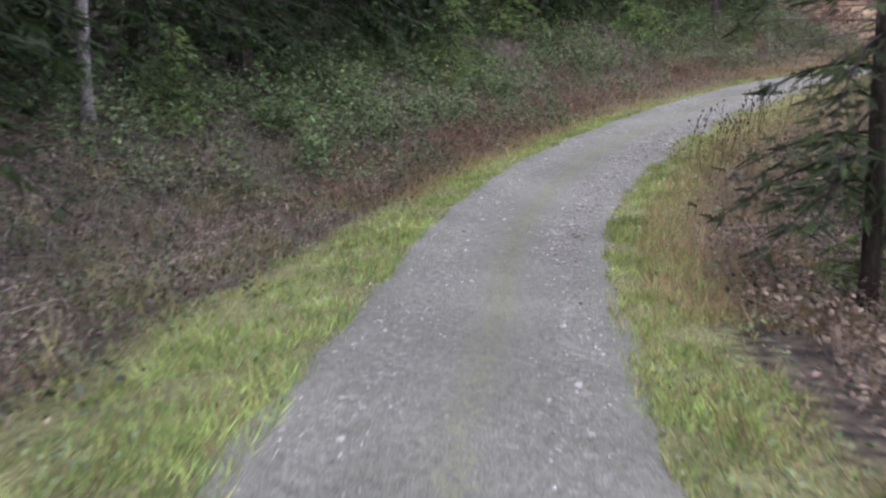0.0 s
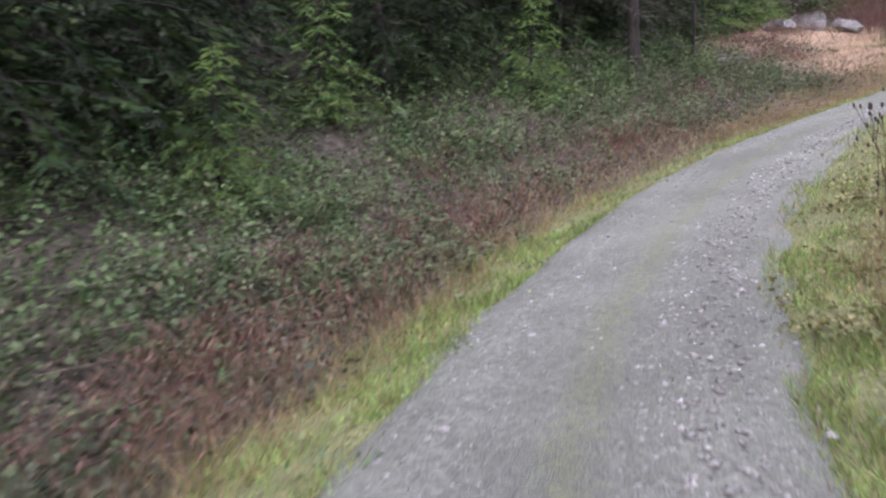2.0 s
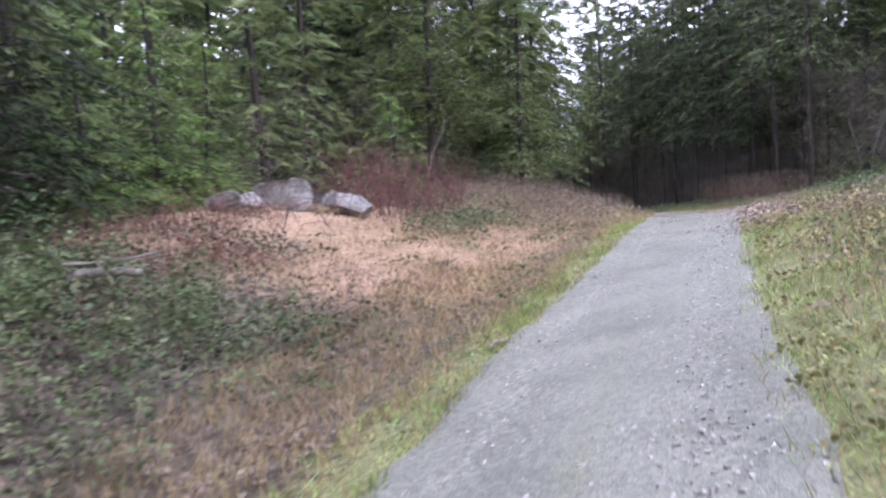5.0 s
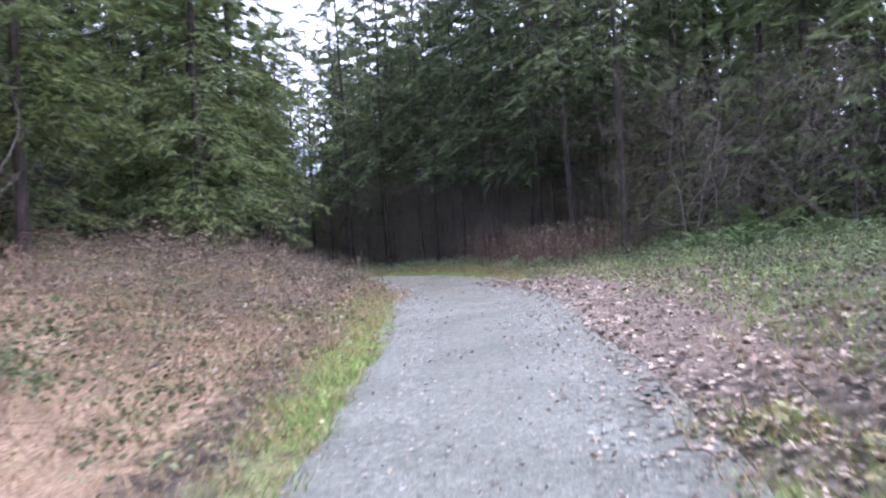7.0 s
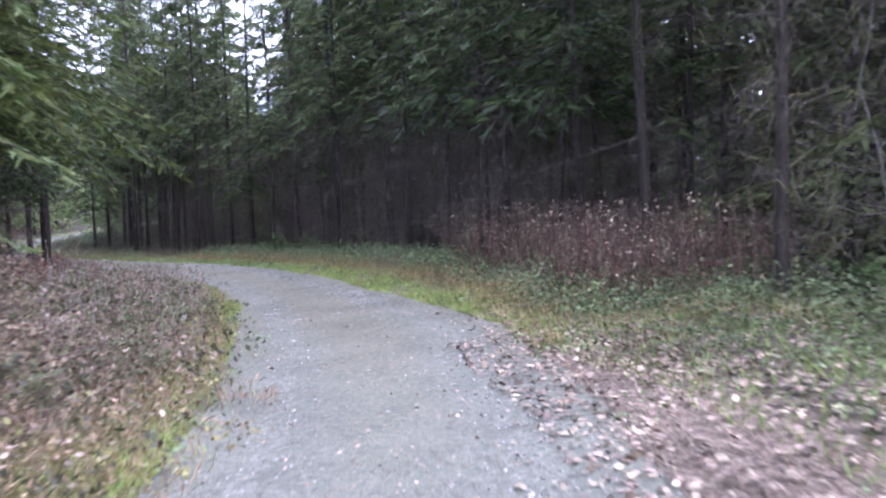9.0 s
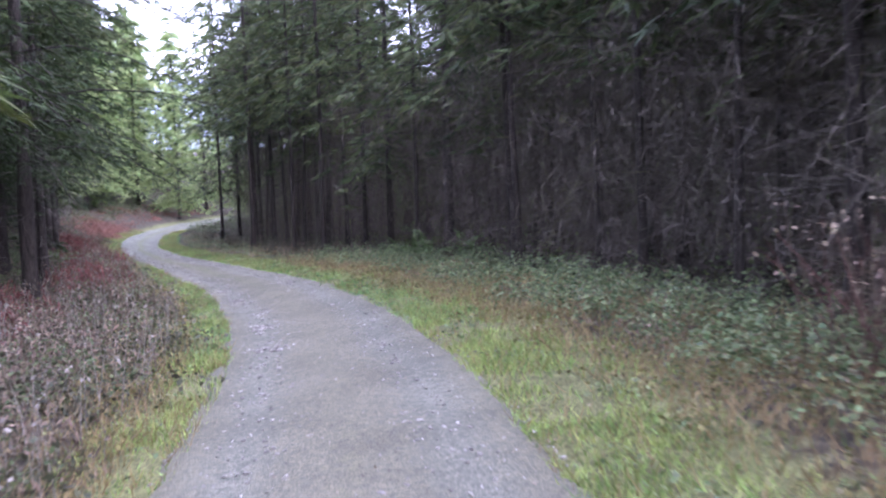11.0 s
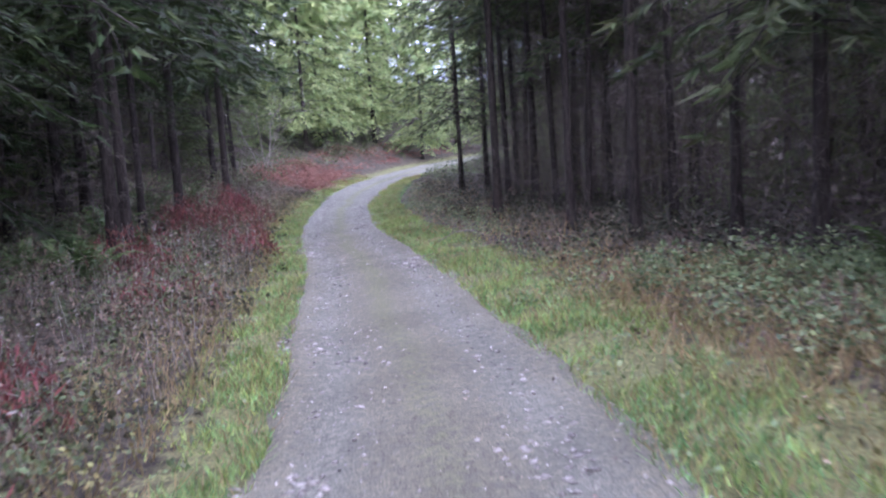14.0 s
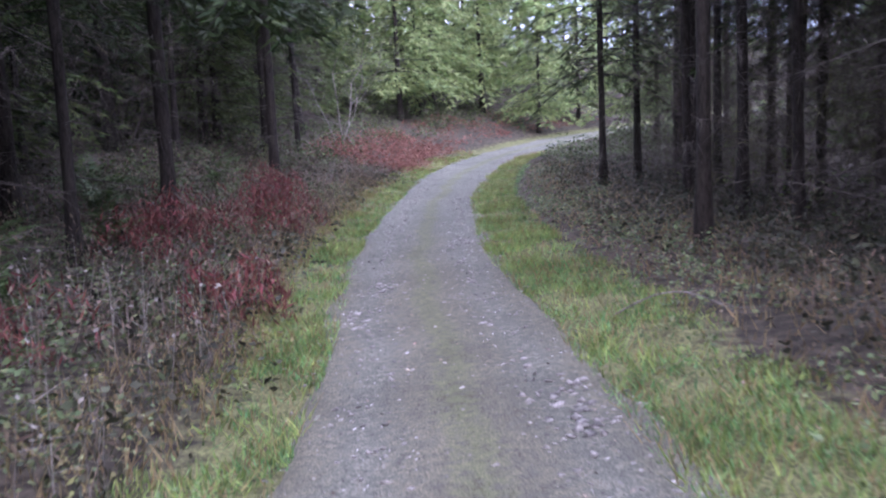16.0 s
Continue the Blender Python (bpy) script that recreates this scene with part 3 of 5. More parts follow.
def conifer(label, height, base, span, seed, needles=NEEDLE, bark=BARK, count=80, fine=1.0, r0=0.16, dead=30, droop=0.45, full=6.0, slim=1.0, top=4.6):
    """A conifer: trunk, boughs hung with needle sprays, and dead lower twigs."""
    g = np.random.default_rng(seed)
    tree = tagged(new("conifer"), label, "tree", "trees beside the track")
    tm, mid = trunk_mesh("trunk", height, r0, 0.03, bark, seed)
    trunk = part("trunk", tm, tree)
    rods, sprays = [], []
    for k in range(count):
        t = (k + g.uniform()) / count
        h = base + (height - base) * t**1.7
        low = max(0.22, 1 - max(0.0, h - full) / 3) * fine                 # coarser out of sight, high up
        length = span * (1 - 0.85 * (h - base) / (height - base)) * g.uniform(0.7, 1.15) * min(1, 0.6 + 2 * t)
        az = k * 2.4 + g.uniform(-0.5, 0.5)
        out, side = np.array([math.cos(az), math.sin(az), 0]), np.array([-math.sin(az), math.cos(az), 0])
        lift, fall = g.uniform(0.0, 0.3), droop * g.uniform(0.6, 1.4)
        u = np.linspace(0, 1, 4)
        c = mid(h)
        p = np.array([c[0], c[1], h]) + length * (u[:, None] * out + (lift * u - fall * u**2)[:, None] * [0, 0, 1] + 0.08 * g.normal() * u[:, None] ** 2 * side)
        rr = 0.022 * length / span * (1 - 0.85 * u) + 0.004
        rods.append(tubes(p[:-1], p[1:], rr[:-1], rr[1:]))
        n = max(4, int(length / 0.2 * low))
        for v in np.linspace(0.12, 1.0, n):
            q = np.array([np.interp(v, u, p[:, i]) for i in range(3)])
            ln = (0.12 + 0.34 * length * (1.05 - v)) * g.uniform(0.6, 1.2)
            for sgn in (-1, 1):
                d = out * g.uniform(0.45, 0.9) + side * sgn * g.uniform(0.5, 1.0) + np.array([0, 0, -g.uniform(0.1, 0.6)])
                d /= np.linalg.norm(d)
                m = max(2, int(ln / 0.12 * low))
                w = (np.arange(m) + 0.5) / m
                pts = q + d * (w * ln)[:, None] + 0.03 * g.normal(size=(m, 3)) - np.array([0, 0, 0.25]) * (w**2 * ln)[:, None]
                sprays.append((pts, np.repeat(d[None], m, 0), np.full(m, min(top, 1 / low))))
    c, d, big = (np.concatenate([a[i] for a in sprays]) for i in range(3))
    side = np.cross(d, [0, 0, 1.0])
    fans, along = [], []
    for sgn in (-1, 1):
        d2 = d + sgn * side * g.uniform(0.2, 1.0, len(d))[:, None] - [0, 0, 0.15]
        ln = g.uniform(0.13, 0.27, len(c)) * big**0.8
        fans.append(spikes(c, d2, ln, g.uniform(0.026, 0.05, len(c)) * slim * big, g))
        along.append(np.stack([0 * ln, 0 * ln, ln / 0.25], -1).ravel())
    rod = in_three(joined(rods))
    crown = mesh_of("crown", *joined([rod] + fans), bark, False, needles, len(rod[1]))
    bare = np.zeros(len(rod[0]))
    mask(crown, "along", np.r_[bare, np.concatenate(along)])
    mask(crown, "across", np.r_[bare, np.tile([-1.0, 1.0, 0.0], 2 * len(c))])
    part("crown", crown, tree)
    if dead:
        h = g.uniform(0.5, base + 2.5, dead)
        az = g.uniform(0, 6.283, dead)
        a = np.stack([0 * az, 0 * az, h], -1)
        ln = g.uniform(0.35, 1.6, dead)
        b = a + np.stack([np.cos(az) * ln, np.sin(az) * ln, ln * g.uniform(-0.35, 0.15, dead)], -1)
        k = g.integers(0, dead, 18 * dead)                                  # hair-thin dry twigs along the dead limbs
        c = a[k] + (b - a)[k] * g.uniform(0.1, 1.0, (len(k), 1))
        d = (b - a)[k] / ln[k][:, None] * 0.5 + g.normal(size=(len(k), 3)) * 0.6 - [0, 0, 0.4]
        hair = spikes(c, d, g.uniform(0.15, 0.55, len(k)), 0.004, g)
        tagged(part("deadwood", mesh_of("deadwood", *joined([tubes(a, b, 0.008, 0.003), hair]), TWIG), trunk, "bare grey dead twigs"), kind="stuff")
    return tree


def put(tree, x, y, turn, size=1.0, tilt=(0, 0), copy=True):
    z = float(ground_z(x, y)[0][0])
    m = pose(x, y, z, tilt[0], tilt[1], turn)
    ob = copy_thing(tree, m) if copy else tree
    ob.matrix_basis = m
    ob.scale = (size, size, size)
    return ob


BOUGHED = [conifer("dark green conifer with drooping boughs down to the brush", 13, 0.7, 3.3, 11, count=85, fine=0.86, slim=0.85),
           conifer("dark green conifer with drooping boughs down to the brush", 15, 1.2, 3.7, 12, count=85, droop=0.55, fine=0.86, slim=0.85)]
YOUNG = [conifer("bright green young conifer with feathery boughs in the brush", 5.0, 0.3, 1.9, 13, NEEDLE_BRIGHT, count=60, r0=0.07, dead=0, droop=0.3),
         conifer("bright green young conifer with feathery boughs in the brush", 3.4, 0.25, 1.5, 14, NEEDLE_BRIGHT, count=46, r0=0.05, dead=0, droop=0.35)]
TALL = [conifer("tall dark conifer with a bare twiggy lower trunk", 17, 3.9, 3.0, 21, NEEDLE_STAND, count=48, fine=0.56, r0=0.125, dead=38, full=7, top=2.6, slim=0.8),
        conifer("tall dark conifer with a bare twiggy lower trunk", 16, 2.8, 2.9, 22, NEEDLE_STAND, count=48, fine=0.56, r0=0.1, dead=38, full=7, top=2.6, slim=0.8),
        conifer("thin dark conifer with a bare twiggy lower trunk", 14, 5.0, 2.3, 23, NEEDLE_STAND, count=40, fine=0.54, r0=0.08, dead=34, full=7, top=2.6, slim=0.8)]
# like TALL, but the needle colour carries the shade of the stand
DUSKY = [conifer("tall conifer with shade-darkened needles and a bare twiggy lower trunk", 16, 3.6, 3.0, 24, NEEDLE_SHADED, count=48, fine=0.54, r0=0.11, dead=36, full=7, top=2.8, slim=0.9),
         conifer("thin conifer with shade-darkened needles and a bare twiggy lower trunk", 14, 4.2, 2.4, 25, NEEDLE_SHADED, count=42, fine=0.54, r0=0.075, dead=34, full=7, top=2.8, slim=0.9)]
LIGHT = [conifer("yellow-green conifer with hanging feathery boughs over the track", 14, 3.0, 3.8, 31, NEEDLE_OLIVE, count=76, fine=0.85, droop=0.45, slim=1.0, full=5, top=3.0),
         conifer("yellow-green conifer with feathery boughs at the far bend, paled as if brightly lit", 14, 1.6, 3.8, 32, NEEDLE_SUNNY, count=64, fine=0.6, droop=0.45, slim=1.35, full=5, top=4.6)]
# same kind as BOUGHED, with the shade painted into the needles
SHADY = [conifer("conifer with drooping boughs above the bank, needles darkened as in shade", 13, 0.9, 3.3, 15, NEEDLE_DEEP_SHADE, count=85, fine=0.75, full=5),
         conifer("conifer with drooping boughs above the bank, needles darkened as in shade", 14, 1.4, 3.5, 16, NEEDLE_DEEP_SHADE, count=80, fine=0.75, droop=0.55, full=5)]
BACK = [conifer("dark conifer with full boughs deeper in the wood", 14, 0.8, 3.4, 17, count=56, fine=0.5, dead=14, full=3, top=3.2),
        conifer("dark conifer with full boughs deeper in the wood", 16, 1.5, 3.5, 18, count=56, fine=0.5, dead=14, full=3, top=3.2)]
FRINGE = [conifer("tall conifer with green boughs hanging over its bare trunk", 15, 4.4, 3.6, 19, NEEDLE_STAND, count=54, fine=0.85, droop=0.5, full=8, top=2.4, slim=0.85),
          conifer("tall conifer with shade-darkened boughs hanging over its bare trunk", 15, 2.8, 3.6, 20, NEEDLE_SHADED, count=54, fine=1.05, droop=0.5, full=8, top=2.2, slim=0.6)]
OVERHANG = [conifer("tall conifer with dense high boughs at the edge of the stand", 19, 6.0, 3.2, 34, NEEDLE_STAND, count=74, fine=0.8, r0=0.1, dead=34, droop=0.3, full=13, top=2.2, slim=0.9)]
home = {}
taken = []


def plant(tree, x, y, turn, size=1.0, tilt=(0, 0)):
    """Uses the first tree itself, then copies of it."""
    ob = put(tree, x, y, turn, size, tilt, copy=tree.name in home)
    home[tree.name] = True
    taken.append((x, y))
    return ob


def clear(q, far=False):
    """Whether a place is kept open: the gap above the clearing."""
    for (ax, ay), (bx, by), near, gap in (((10.4, 30.2), (46.3, 67.0), 30, 0.02),):
        d = np.array([bx - ax, by - ay]) / math.hypot(bx - ax, by - ay)
        u, v = (q[0] - ax) * d[0] + (q[1] - ay) * d[1], abs((q[0] - ax) * d[1] - (q[1] - ay) * d[0])
        if u > near and v < 0.4 + gap * u and (gap > 0.02 or not far):
            return True
    return False


def low_place(q):
    """How tall trees grow here: two lanes of young growth, over which the sky shows."""
    for (ax, ay), (dx, dy), near, end, gap, low in (((26.9, 43.4), (35.0, 39.0), 32, 88, 0.02, 0.5), ((40.7, 55.8), (41.1, 91.8), 66, 170, 0.014, 0.8)):
        ln = math.hypot(dx, dy)
        u, v = ((q[0] - ax) * dx + (q[1] - ay) * dy) / ln, abs((q[0] - ax) * dy - (q[1] - ay) * dx) / ln
        if near < u < end and v < 0.6 + gap * u:
            return low
    return 1.0


def stand(s0, s1, o0, o1, gap, kinds, n=3000, seed=1, edge=4.2, most=999):
    g = np.random.default_rng(seed)
    s, o = g.uniform(s0, s1, n), g.uniform(min(o0, o1), max(o0, o1), n)
    p = place(s, o)
    _, _, off = ground_z(p[:, 0], p[:, 1])
    k = 0
    for q, f in zip(p, off):
        if k < most and abs(f) > edge and not clear(q) and all((q[0] - a) ** 2 + (q[1] - b) ** 2 > gap * gap for a, b in taken):
            plant(kinds[g.integers(len(kinds))], q[0], q[1], g.uniform(0, 360), g.uniform(0.8, 1.15) * low_place(q), (g.normal() * 1.5, g.normal() * 1.5))
            k += 1


# single trees that stand out
for x, y, kind, size in ((63.4, 99.8, 1, 0.95), (62.0, 93.8, 2, 1.1), (58.4, 84.8, 2, 1.0), (57.8, 82.0, 2, 1.1), (58.2, 80.2, 2, 1.1),
                         (57.7, 78.2, 1, 1.0), (56.5, 74.2, 0, 1.1), (57.3, 71.8, 2, 1.0), (53.5, 63.2, 1, 1.1), (56.9, 76.0, 2, 0.9),
                         (53.3, 100.8, 1, 1.0), (54.6, 105.3, 0, 1.0), (55.7, 103.8, 2, 1.0), (56.9, 106.0, 1, 1.0), (50.1, 91.6, 0, 1.1), (50.5, 97.1, 1, 0.9)):
    plant(DUSKY[kind % 2] if (x < 57 and y > 90) or y < 72 else TALL[kind], x, y, 40 * x, size)
for x, y in ((58.9, 88.6), (61.6, 91.6), (64.4, 96.4), (64.6, 100.2), (48.2, 80.2), (47.4, 77.2), (50.9, 87.0), (55.1, 68.0)):
    plant(OVERHANG[0], x, y, 37 * x, 1.0)
plant(DUSKY[0], 10.1, 40.0, 20, 1.6)
plant(TALL[2], 12.9, 42.6, 70, 0.8)
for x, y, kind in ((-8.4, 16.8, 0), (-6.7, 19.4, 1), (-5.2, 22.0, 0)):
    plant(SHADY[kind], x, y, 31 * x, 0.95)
for x, y, kind, size in ((-5.3, 17.4, 1, 0.6), (-0.4, 28.4, 1, 0.8), (1.2, 34.6, 1, 1.0), (6.7, 38.0, 1, 0.9), (18.0, 50.9, 0, 1.0), (16.0, 49.4, 0, 0.9), (24.0, 50.4, 1, 0.9), (19.6, 52.0, 0, 0.9)):
    plant(YOUNG[kind], x, y, 50 * x, size)
plant(conifer("leaning dark conifer beside the verge", 12, 1.6, 1.7, 27, NEEDLE_SHADED, count=54, fine=0.9, r0=0.11, dead=40, full=14), 4.4, 9.2, 30, 1.0, (0, -13))
plant(YOUNG[1], 4.5, 9.6, 30, 0.55)
for x, y, size in ((55.3, 66.2, 0.85), (56.9, 71.0, 0.8), (52.3, 61.5, 0.8)):
    plant(FRINGE[0], x, y, 33 * x, size)
for x, y, size in ((46.3, 80.8, 0.9), (48.3, 86.2, 0.95), (50.7, 93.0, 0.9), (44.7, 76.2, 0.8), (51.9, 102.0, 1.0), (53.9, 108.0, 1.0)):
    plant(FRINGE[1], x, y, 33 * x, size)
for x, y in ((70.5, 107.0), (68.8, 104.0), (74.0, 110.0), (71.4, 102.8), (67.4, 98.6)):
    plant(OVERHANG[0], x, y, 43 * x, 1.2)
# the front of the wood on the outside of the last bend
for s0, o0, n0 in ((87, 8.6, 0), (97, 8.2, 1), (107, 8.0, 0), (115, 6.6, 1)):
    q = place(s0, o0)
    plant((SHADY if s0 < 100 else BOUGHED)[n0], float(q[0]), float(q[1]), 31 * s0, 0.85)
taken += [(45.9, 50.0), (43.9, 49.2), (42.4, 47.4), (47.3, 51.6), (44.7, 52.2)]
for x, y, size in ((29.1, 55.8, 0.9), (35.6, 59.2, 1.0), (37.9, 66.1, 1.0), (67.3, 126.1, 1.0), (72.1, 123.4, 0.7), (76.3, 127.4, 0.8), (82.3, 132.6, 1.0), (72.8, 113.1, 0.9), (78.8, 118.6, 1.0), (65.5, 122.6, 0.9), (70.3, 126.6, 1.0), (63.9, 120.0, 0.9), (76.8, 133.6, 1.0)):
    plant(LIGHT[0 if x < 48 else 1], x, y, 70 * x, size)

for x, y, size in ((66.4, 101.2, 0.9),):
    plant(FRINGE[0], x, y, 29 * x, size)
for x, y, size in ((41.6, 67.8, 1.05), (43.6, 72.8, 1.1), (45.4, 77.6, 1.15), (47.5, 80.6, 1.1), (46.0, 73.6, 1.0)):
    plant(FRINGE[1], x, y, 55 * x, size)
for x, y, kind in ((52.8, 93.4, 0), (55.4, 100.3, 0), (50.7, 87.0, 0), (51.6, 90.6, 1)):
    plant(DUSKY[kind], x, y, 61 * x, 1.1)
for x, y, size in ((37.2, 59.6, 1.0), (39.4, 64.2, 1.05)):
    plant(LIGHT[0], x, y, 47 * x, size)
plant(BOUGHED[1], 33.8, 56.6, 150, 0.8)
plant(BOUGHED[0], 35.8, 61.6, 80, 0.9)

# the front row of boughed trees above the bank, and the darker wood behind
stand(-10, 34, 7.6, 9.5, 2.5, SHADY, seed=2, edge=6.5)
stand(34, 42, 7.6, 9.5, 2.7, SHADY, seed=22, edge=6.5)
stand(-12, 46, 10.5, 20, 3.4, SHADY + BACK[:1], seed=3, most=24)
# unseen trees added behind the start on both sides, to block light from there
stand(-32, -9, 4.5, 14, 3.2, BACK, seed=33, edge=4.2, most=9)
stand(-32, -3, -4.5, -13, 3.2, BACK, seed=34, edge=4.2, most=8)
stand(86, 118, 6.6, 9.6, 2.6, SHADY, seed=35, edge=6.2, most=14)
stand(-10, 20, -6.5, -11, 4.0, BOUGHED, seed=4, edge=5.5, most=8)
stand(24, 56, -10, -20, 3.8, BACK, seed=5, edge=8.5, most=16)
# round the clearing
stand(44, 60, 9.5, 20, 3.0, BOUGHED[:1] + BACK, seed=6, edge=8, most=18)
stand(58, 76, 7, 16, 3.0, SHADY + BACK[:1], seed=7, edge=6.8, most=18)
# the dense dark stand on the inside of the last bend
stand(55, 70, -9.5, -16, 2.4, BOUGHED[:1] + BACK, seed=18, edge=9, most=20)
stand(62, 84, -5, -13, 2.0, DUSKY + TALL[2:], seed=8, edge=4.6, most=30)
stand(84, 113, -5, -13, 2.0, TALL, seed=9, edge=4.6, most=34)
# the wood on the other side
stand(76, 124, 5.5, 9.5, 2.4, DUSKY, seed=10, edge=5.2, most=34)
stand(76, 124, 9, 15, 2.6, DUSKY[:1] + BACK, seed=13, edge=8, most=26)
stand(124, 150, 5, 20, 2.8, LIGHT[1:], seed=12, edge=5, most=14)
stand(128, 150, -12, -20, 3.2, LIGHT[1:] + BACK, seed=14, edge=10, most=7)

stand(60, 120, -11, -17, 3.6, BACK, seed=28, edge=9, most=22)
stand(62, 113, -4.6, -11, 1.25, TALL[2:], seed=29, edge=4.4, most=36)
stand(112, 136, 10, 20, 3.4, BACK, seed=30, edge=9, most=7)
for x, y, size in ((46.1, 87.6, 0.9), (47.9, 96.0, 0.9), (54.9, 108.6, 0.8), (56.7, 112.6, 0.9), (58.3, 115.2, 0.9), (59.9, 118.2, 0.9), (59.3, 121.6, 1.0)):
    plant((BOUGHED if y > 108 else SHADY)[int(x) % 2], x, y, 77 * x, size)


def far_woods():
    """The deep wood behind: trunks and coarse crowns, too far in to tell apart."""
    g = np.random.default_rng(41)
    rods, crowns = [], []
    pts = []
    for s0, s1, o0, o1, n in ((-30, 50, 14, 26, 90), (-30, 50, 24, 60, 140), (-30, 56, -60, -18, 120), (40, 80, 16, 55, 120), (54, 124, -30, -12, 220), (54, 124, -55, -28, 200), (72, 150, 12, 55, 230), (140, 190, -60, 60, 160), (-60, 60, 60, 130, 160), (-40, 60, -130, -60, 160), (50, 130, -130, -55, 260), (60, 160, 55, 130, 220)):
        p = place(g.uniform(s0, s1, n), g.uniform(o0, o1, n))
        _, _, off = ground_z(p[:, 0], p[:, 1])
        pts += [q for q, f in zip(p, off) if abs(f) > 9 and not clear(q, True)]
    pts = np.array(pts)
    h = g.uniform(12, 20, len(pts)) * [low_place(q) for q in pts]
    rods.append(tubes(pts - [0, 0, 0.3], pts + h[:, None] * [0, 0, 1], 0.17, 0.03))
    for q, top in zip(pts, h):
        n = 42
        t = g.uniform(0, 1, n) ** 0.8
        b = g.uniform(0.4, 3.5)
        rad = 2.6 * (1 - 0.9 * t) * g.uniform(0.3, 1, n)
        az = g.uniform(0, 6.283, n)
        out = np.stack([np.cos(az), np.sin(az), -0.45 + 0 * az], -1)
        crowns.append(leaves(q + np.stack([np.cos(az) * rad, np.sin(az) * rad, b + (top - b) * t], -1), g.uniform(0.4, 0.85, n), 0.35, 0.3, out, g))
    low = np.repeat(pts, 16, 0) + g.normal(size=(16 * len(pts), 3)) * [1.6, 1.6, 0] + g.uniform(0, 3.2, (16 * len(pts), 1)) * [0, 0, 1]
    crowns.append(leaves(low, g.uniform(0.3, 0.6, len(low)), 0.4, 0.2, None, g))
    rod = joined(rods)
    v, f = joined([rod] + crowns)
    tagged(new("far_woods", mesh_of("far_woods", v, f, BARK, False, NEEDLE, len(rod[1]))), "dense dark conifer wood far behind the track", "woods", kind="stuff")


far_woods()

# ---- the roadside: brush, weeds, grass and litter ----
def drift(p):
    """Where one kind of growth gives way to another, from -1 to 1."""
    x, y = p[:, 0], p[:, 1]
    return np.clip(0.6 * (np.sin(0.9 * x + 0.5 * y) + np.sin(1.1 * y - 0.8 * x + 1) + np.sin(2.3 * x + 1.7 * y + 2)), -1, 1)


def domes(s0, s1, o0, o1, n, r, h, per, g, gate=0):
    """Points in n rounded clumps of brush, per points each, mostly near their outer skin."""
    c = spread(s0, s1, o0, o1, n, g)
    if gate:
        c = c[gate * drift(c) > g.uniform(-0.6, 0.15, n)]
        n = len(c)
    rad, top = g.uniform(0.6, 1.3, n) * r, g.uniform(0.5, 1.25, n) * h
    a, d = g.uniform(0, 6.283, (n, per)), np.sqrt(g.uniform(0, 1, (n, per)))
    z = top[:, None] * (1 - 0.85 * d**2) * g.uniform(0.1, 1, (n, per)) ** 0.35
    p = np.stack([c[:, None, 0] + rad[:, None] * d * np.cos(a), c[:, None, 1] + rad[:, None] * d * np.sin(a), c[:, None, 2] + z], -1)
    return p.reshape(-1, 3)


def upright(s0, s1, o0, o1, n, h, r, lean, g):
    """Standing stems with a side twig or two."""
    a = spread(s0, s1, o0, o1, n, g) - [0, 0, 0.05]
    hh = g.uniform(0.5, 1.2, n) * h
    b = a + np.stack([g.normal(size=n) * lean * hh, g.normal(size=n) * lean * hh, hh], -1)
    m = a + (b - a) * g.uniform(0.4, 0.8, n)[:, None]
    e = m + np.stack([g.normal(size=n) * 0.22 * hh, g.normal(size=n) * 0.22 * hh, 0.3 * hh], -1)
    m2 = a + (b - a) * g.uniform(0.3, 0.7, n)[:, None]
    e2 = m2 + np.stack([g.normal(size=n) * 0.2 * hh, g.normal(size=n) * 0.2 * hh, 0.25 * hh], -1)
    return joined([tubes(a, b, r, r * 0.5), spikes(m, e - m, 0.35 * hh, r * 0.7, g), spikes(m2, e2 - m2, 0.3 * hh, r * 0.7, g)]), b, e


def canes(s0, s1, o0, o1, n, length, r, g):
    """Arching bramble canes."""
    a = spread(s0, s1, o0, o1, n, g)
    az, ln = g.uniform(0, 6.283, n), g.uniform(0.6, 1.3, n) * length
    out = np.stack([np.cos(az), np.sin(az), 0 * az], -1)
    b = a + out * (0.3 * ln)[:, None] + [0, 0, 1] * (0.5 * ln)[:, None]
    c = a + out * (0.75 * ln)[:, None] + [0, 0, 1] * (0.55 * ln)[:, None]
    d = a + out * (1.1 * ln)[:, None] + [0, 0, 1] * (0.2 * ln)[:, None]
    return joined([tubes(a, b, r, r * 0.9), tubes(b, c, r * 0.9, r * 0.7), tubes(c, d, r * 0.7, r * 0.4)])


def tufts(points, lo, hi, g, slim=0.16):
    """Slim upright leaves."""
    return leaves(points, g.uniform(lo, hi, len(points)), slim, 0.0, g.normal(size=(len(points), 3)) * [0.45, 0.45, 0.2] + [0, 0, 0.8], g)


def leafy(points, lo, hi, g, slim=0.6, flat=0.45):
    return leaves(points, g.uniform(lo, hi, len(points)), slim, flat, None, g)


g = np.random.default_rng(5)
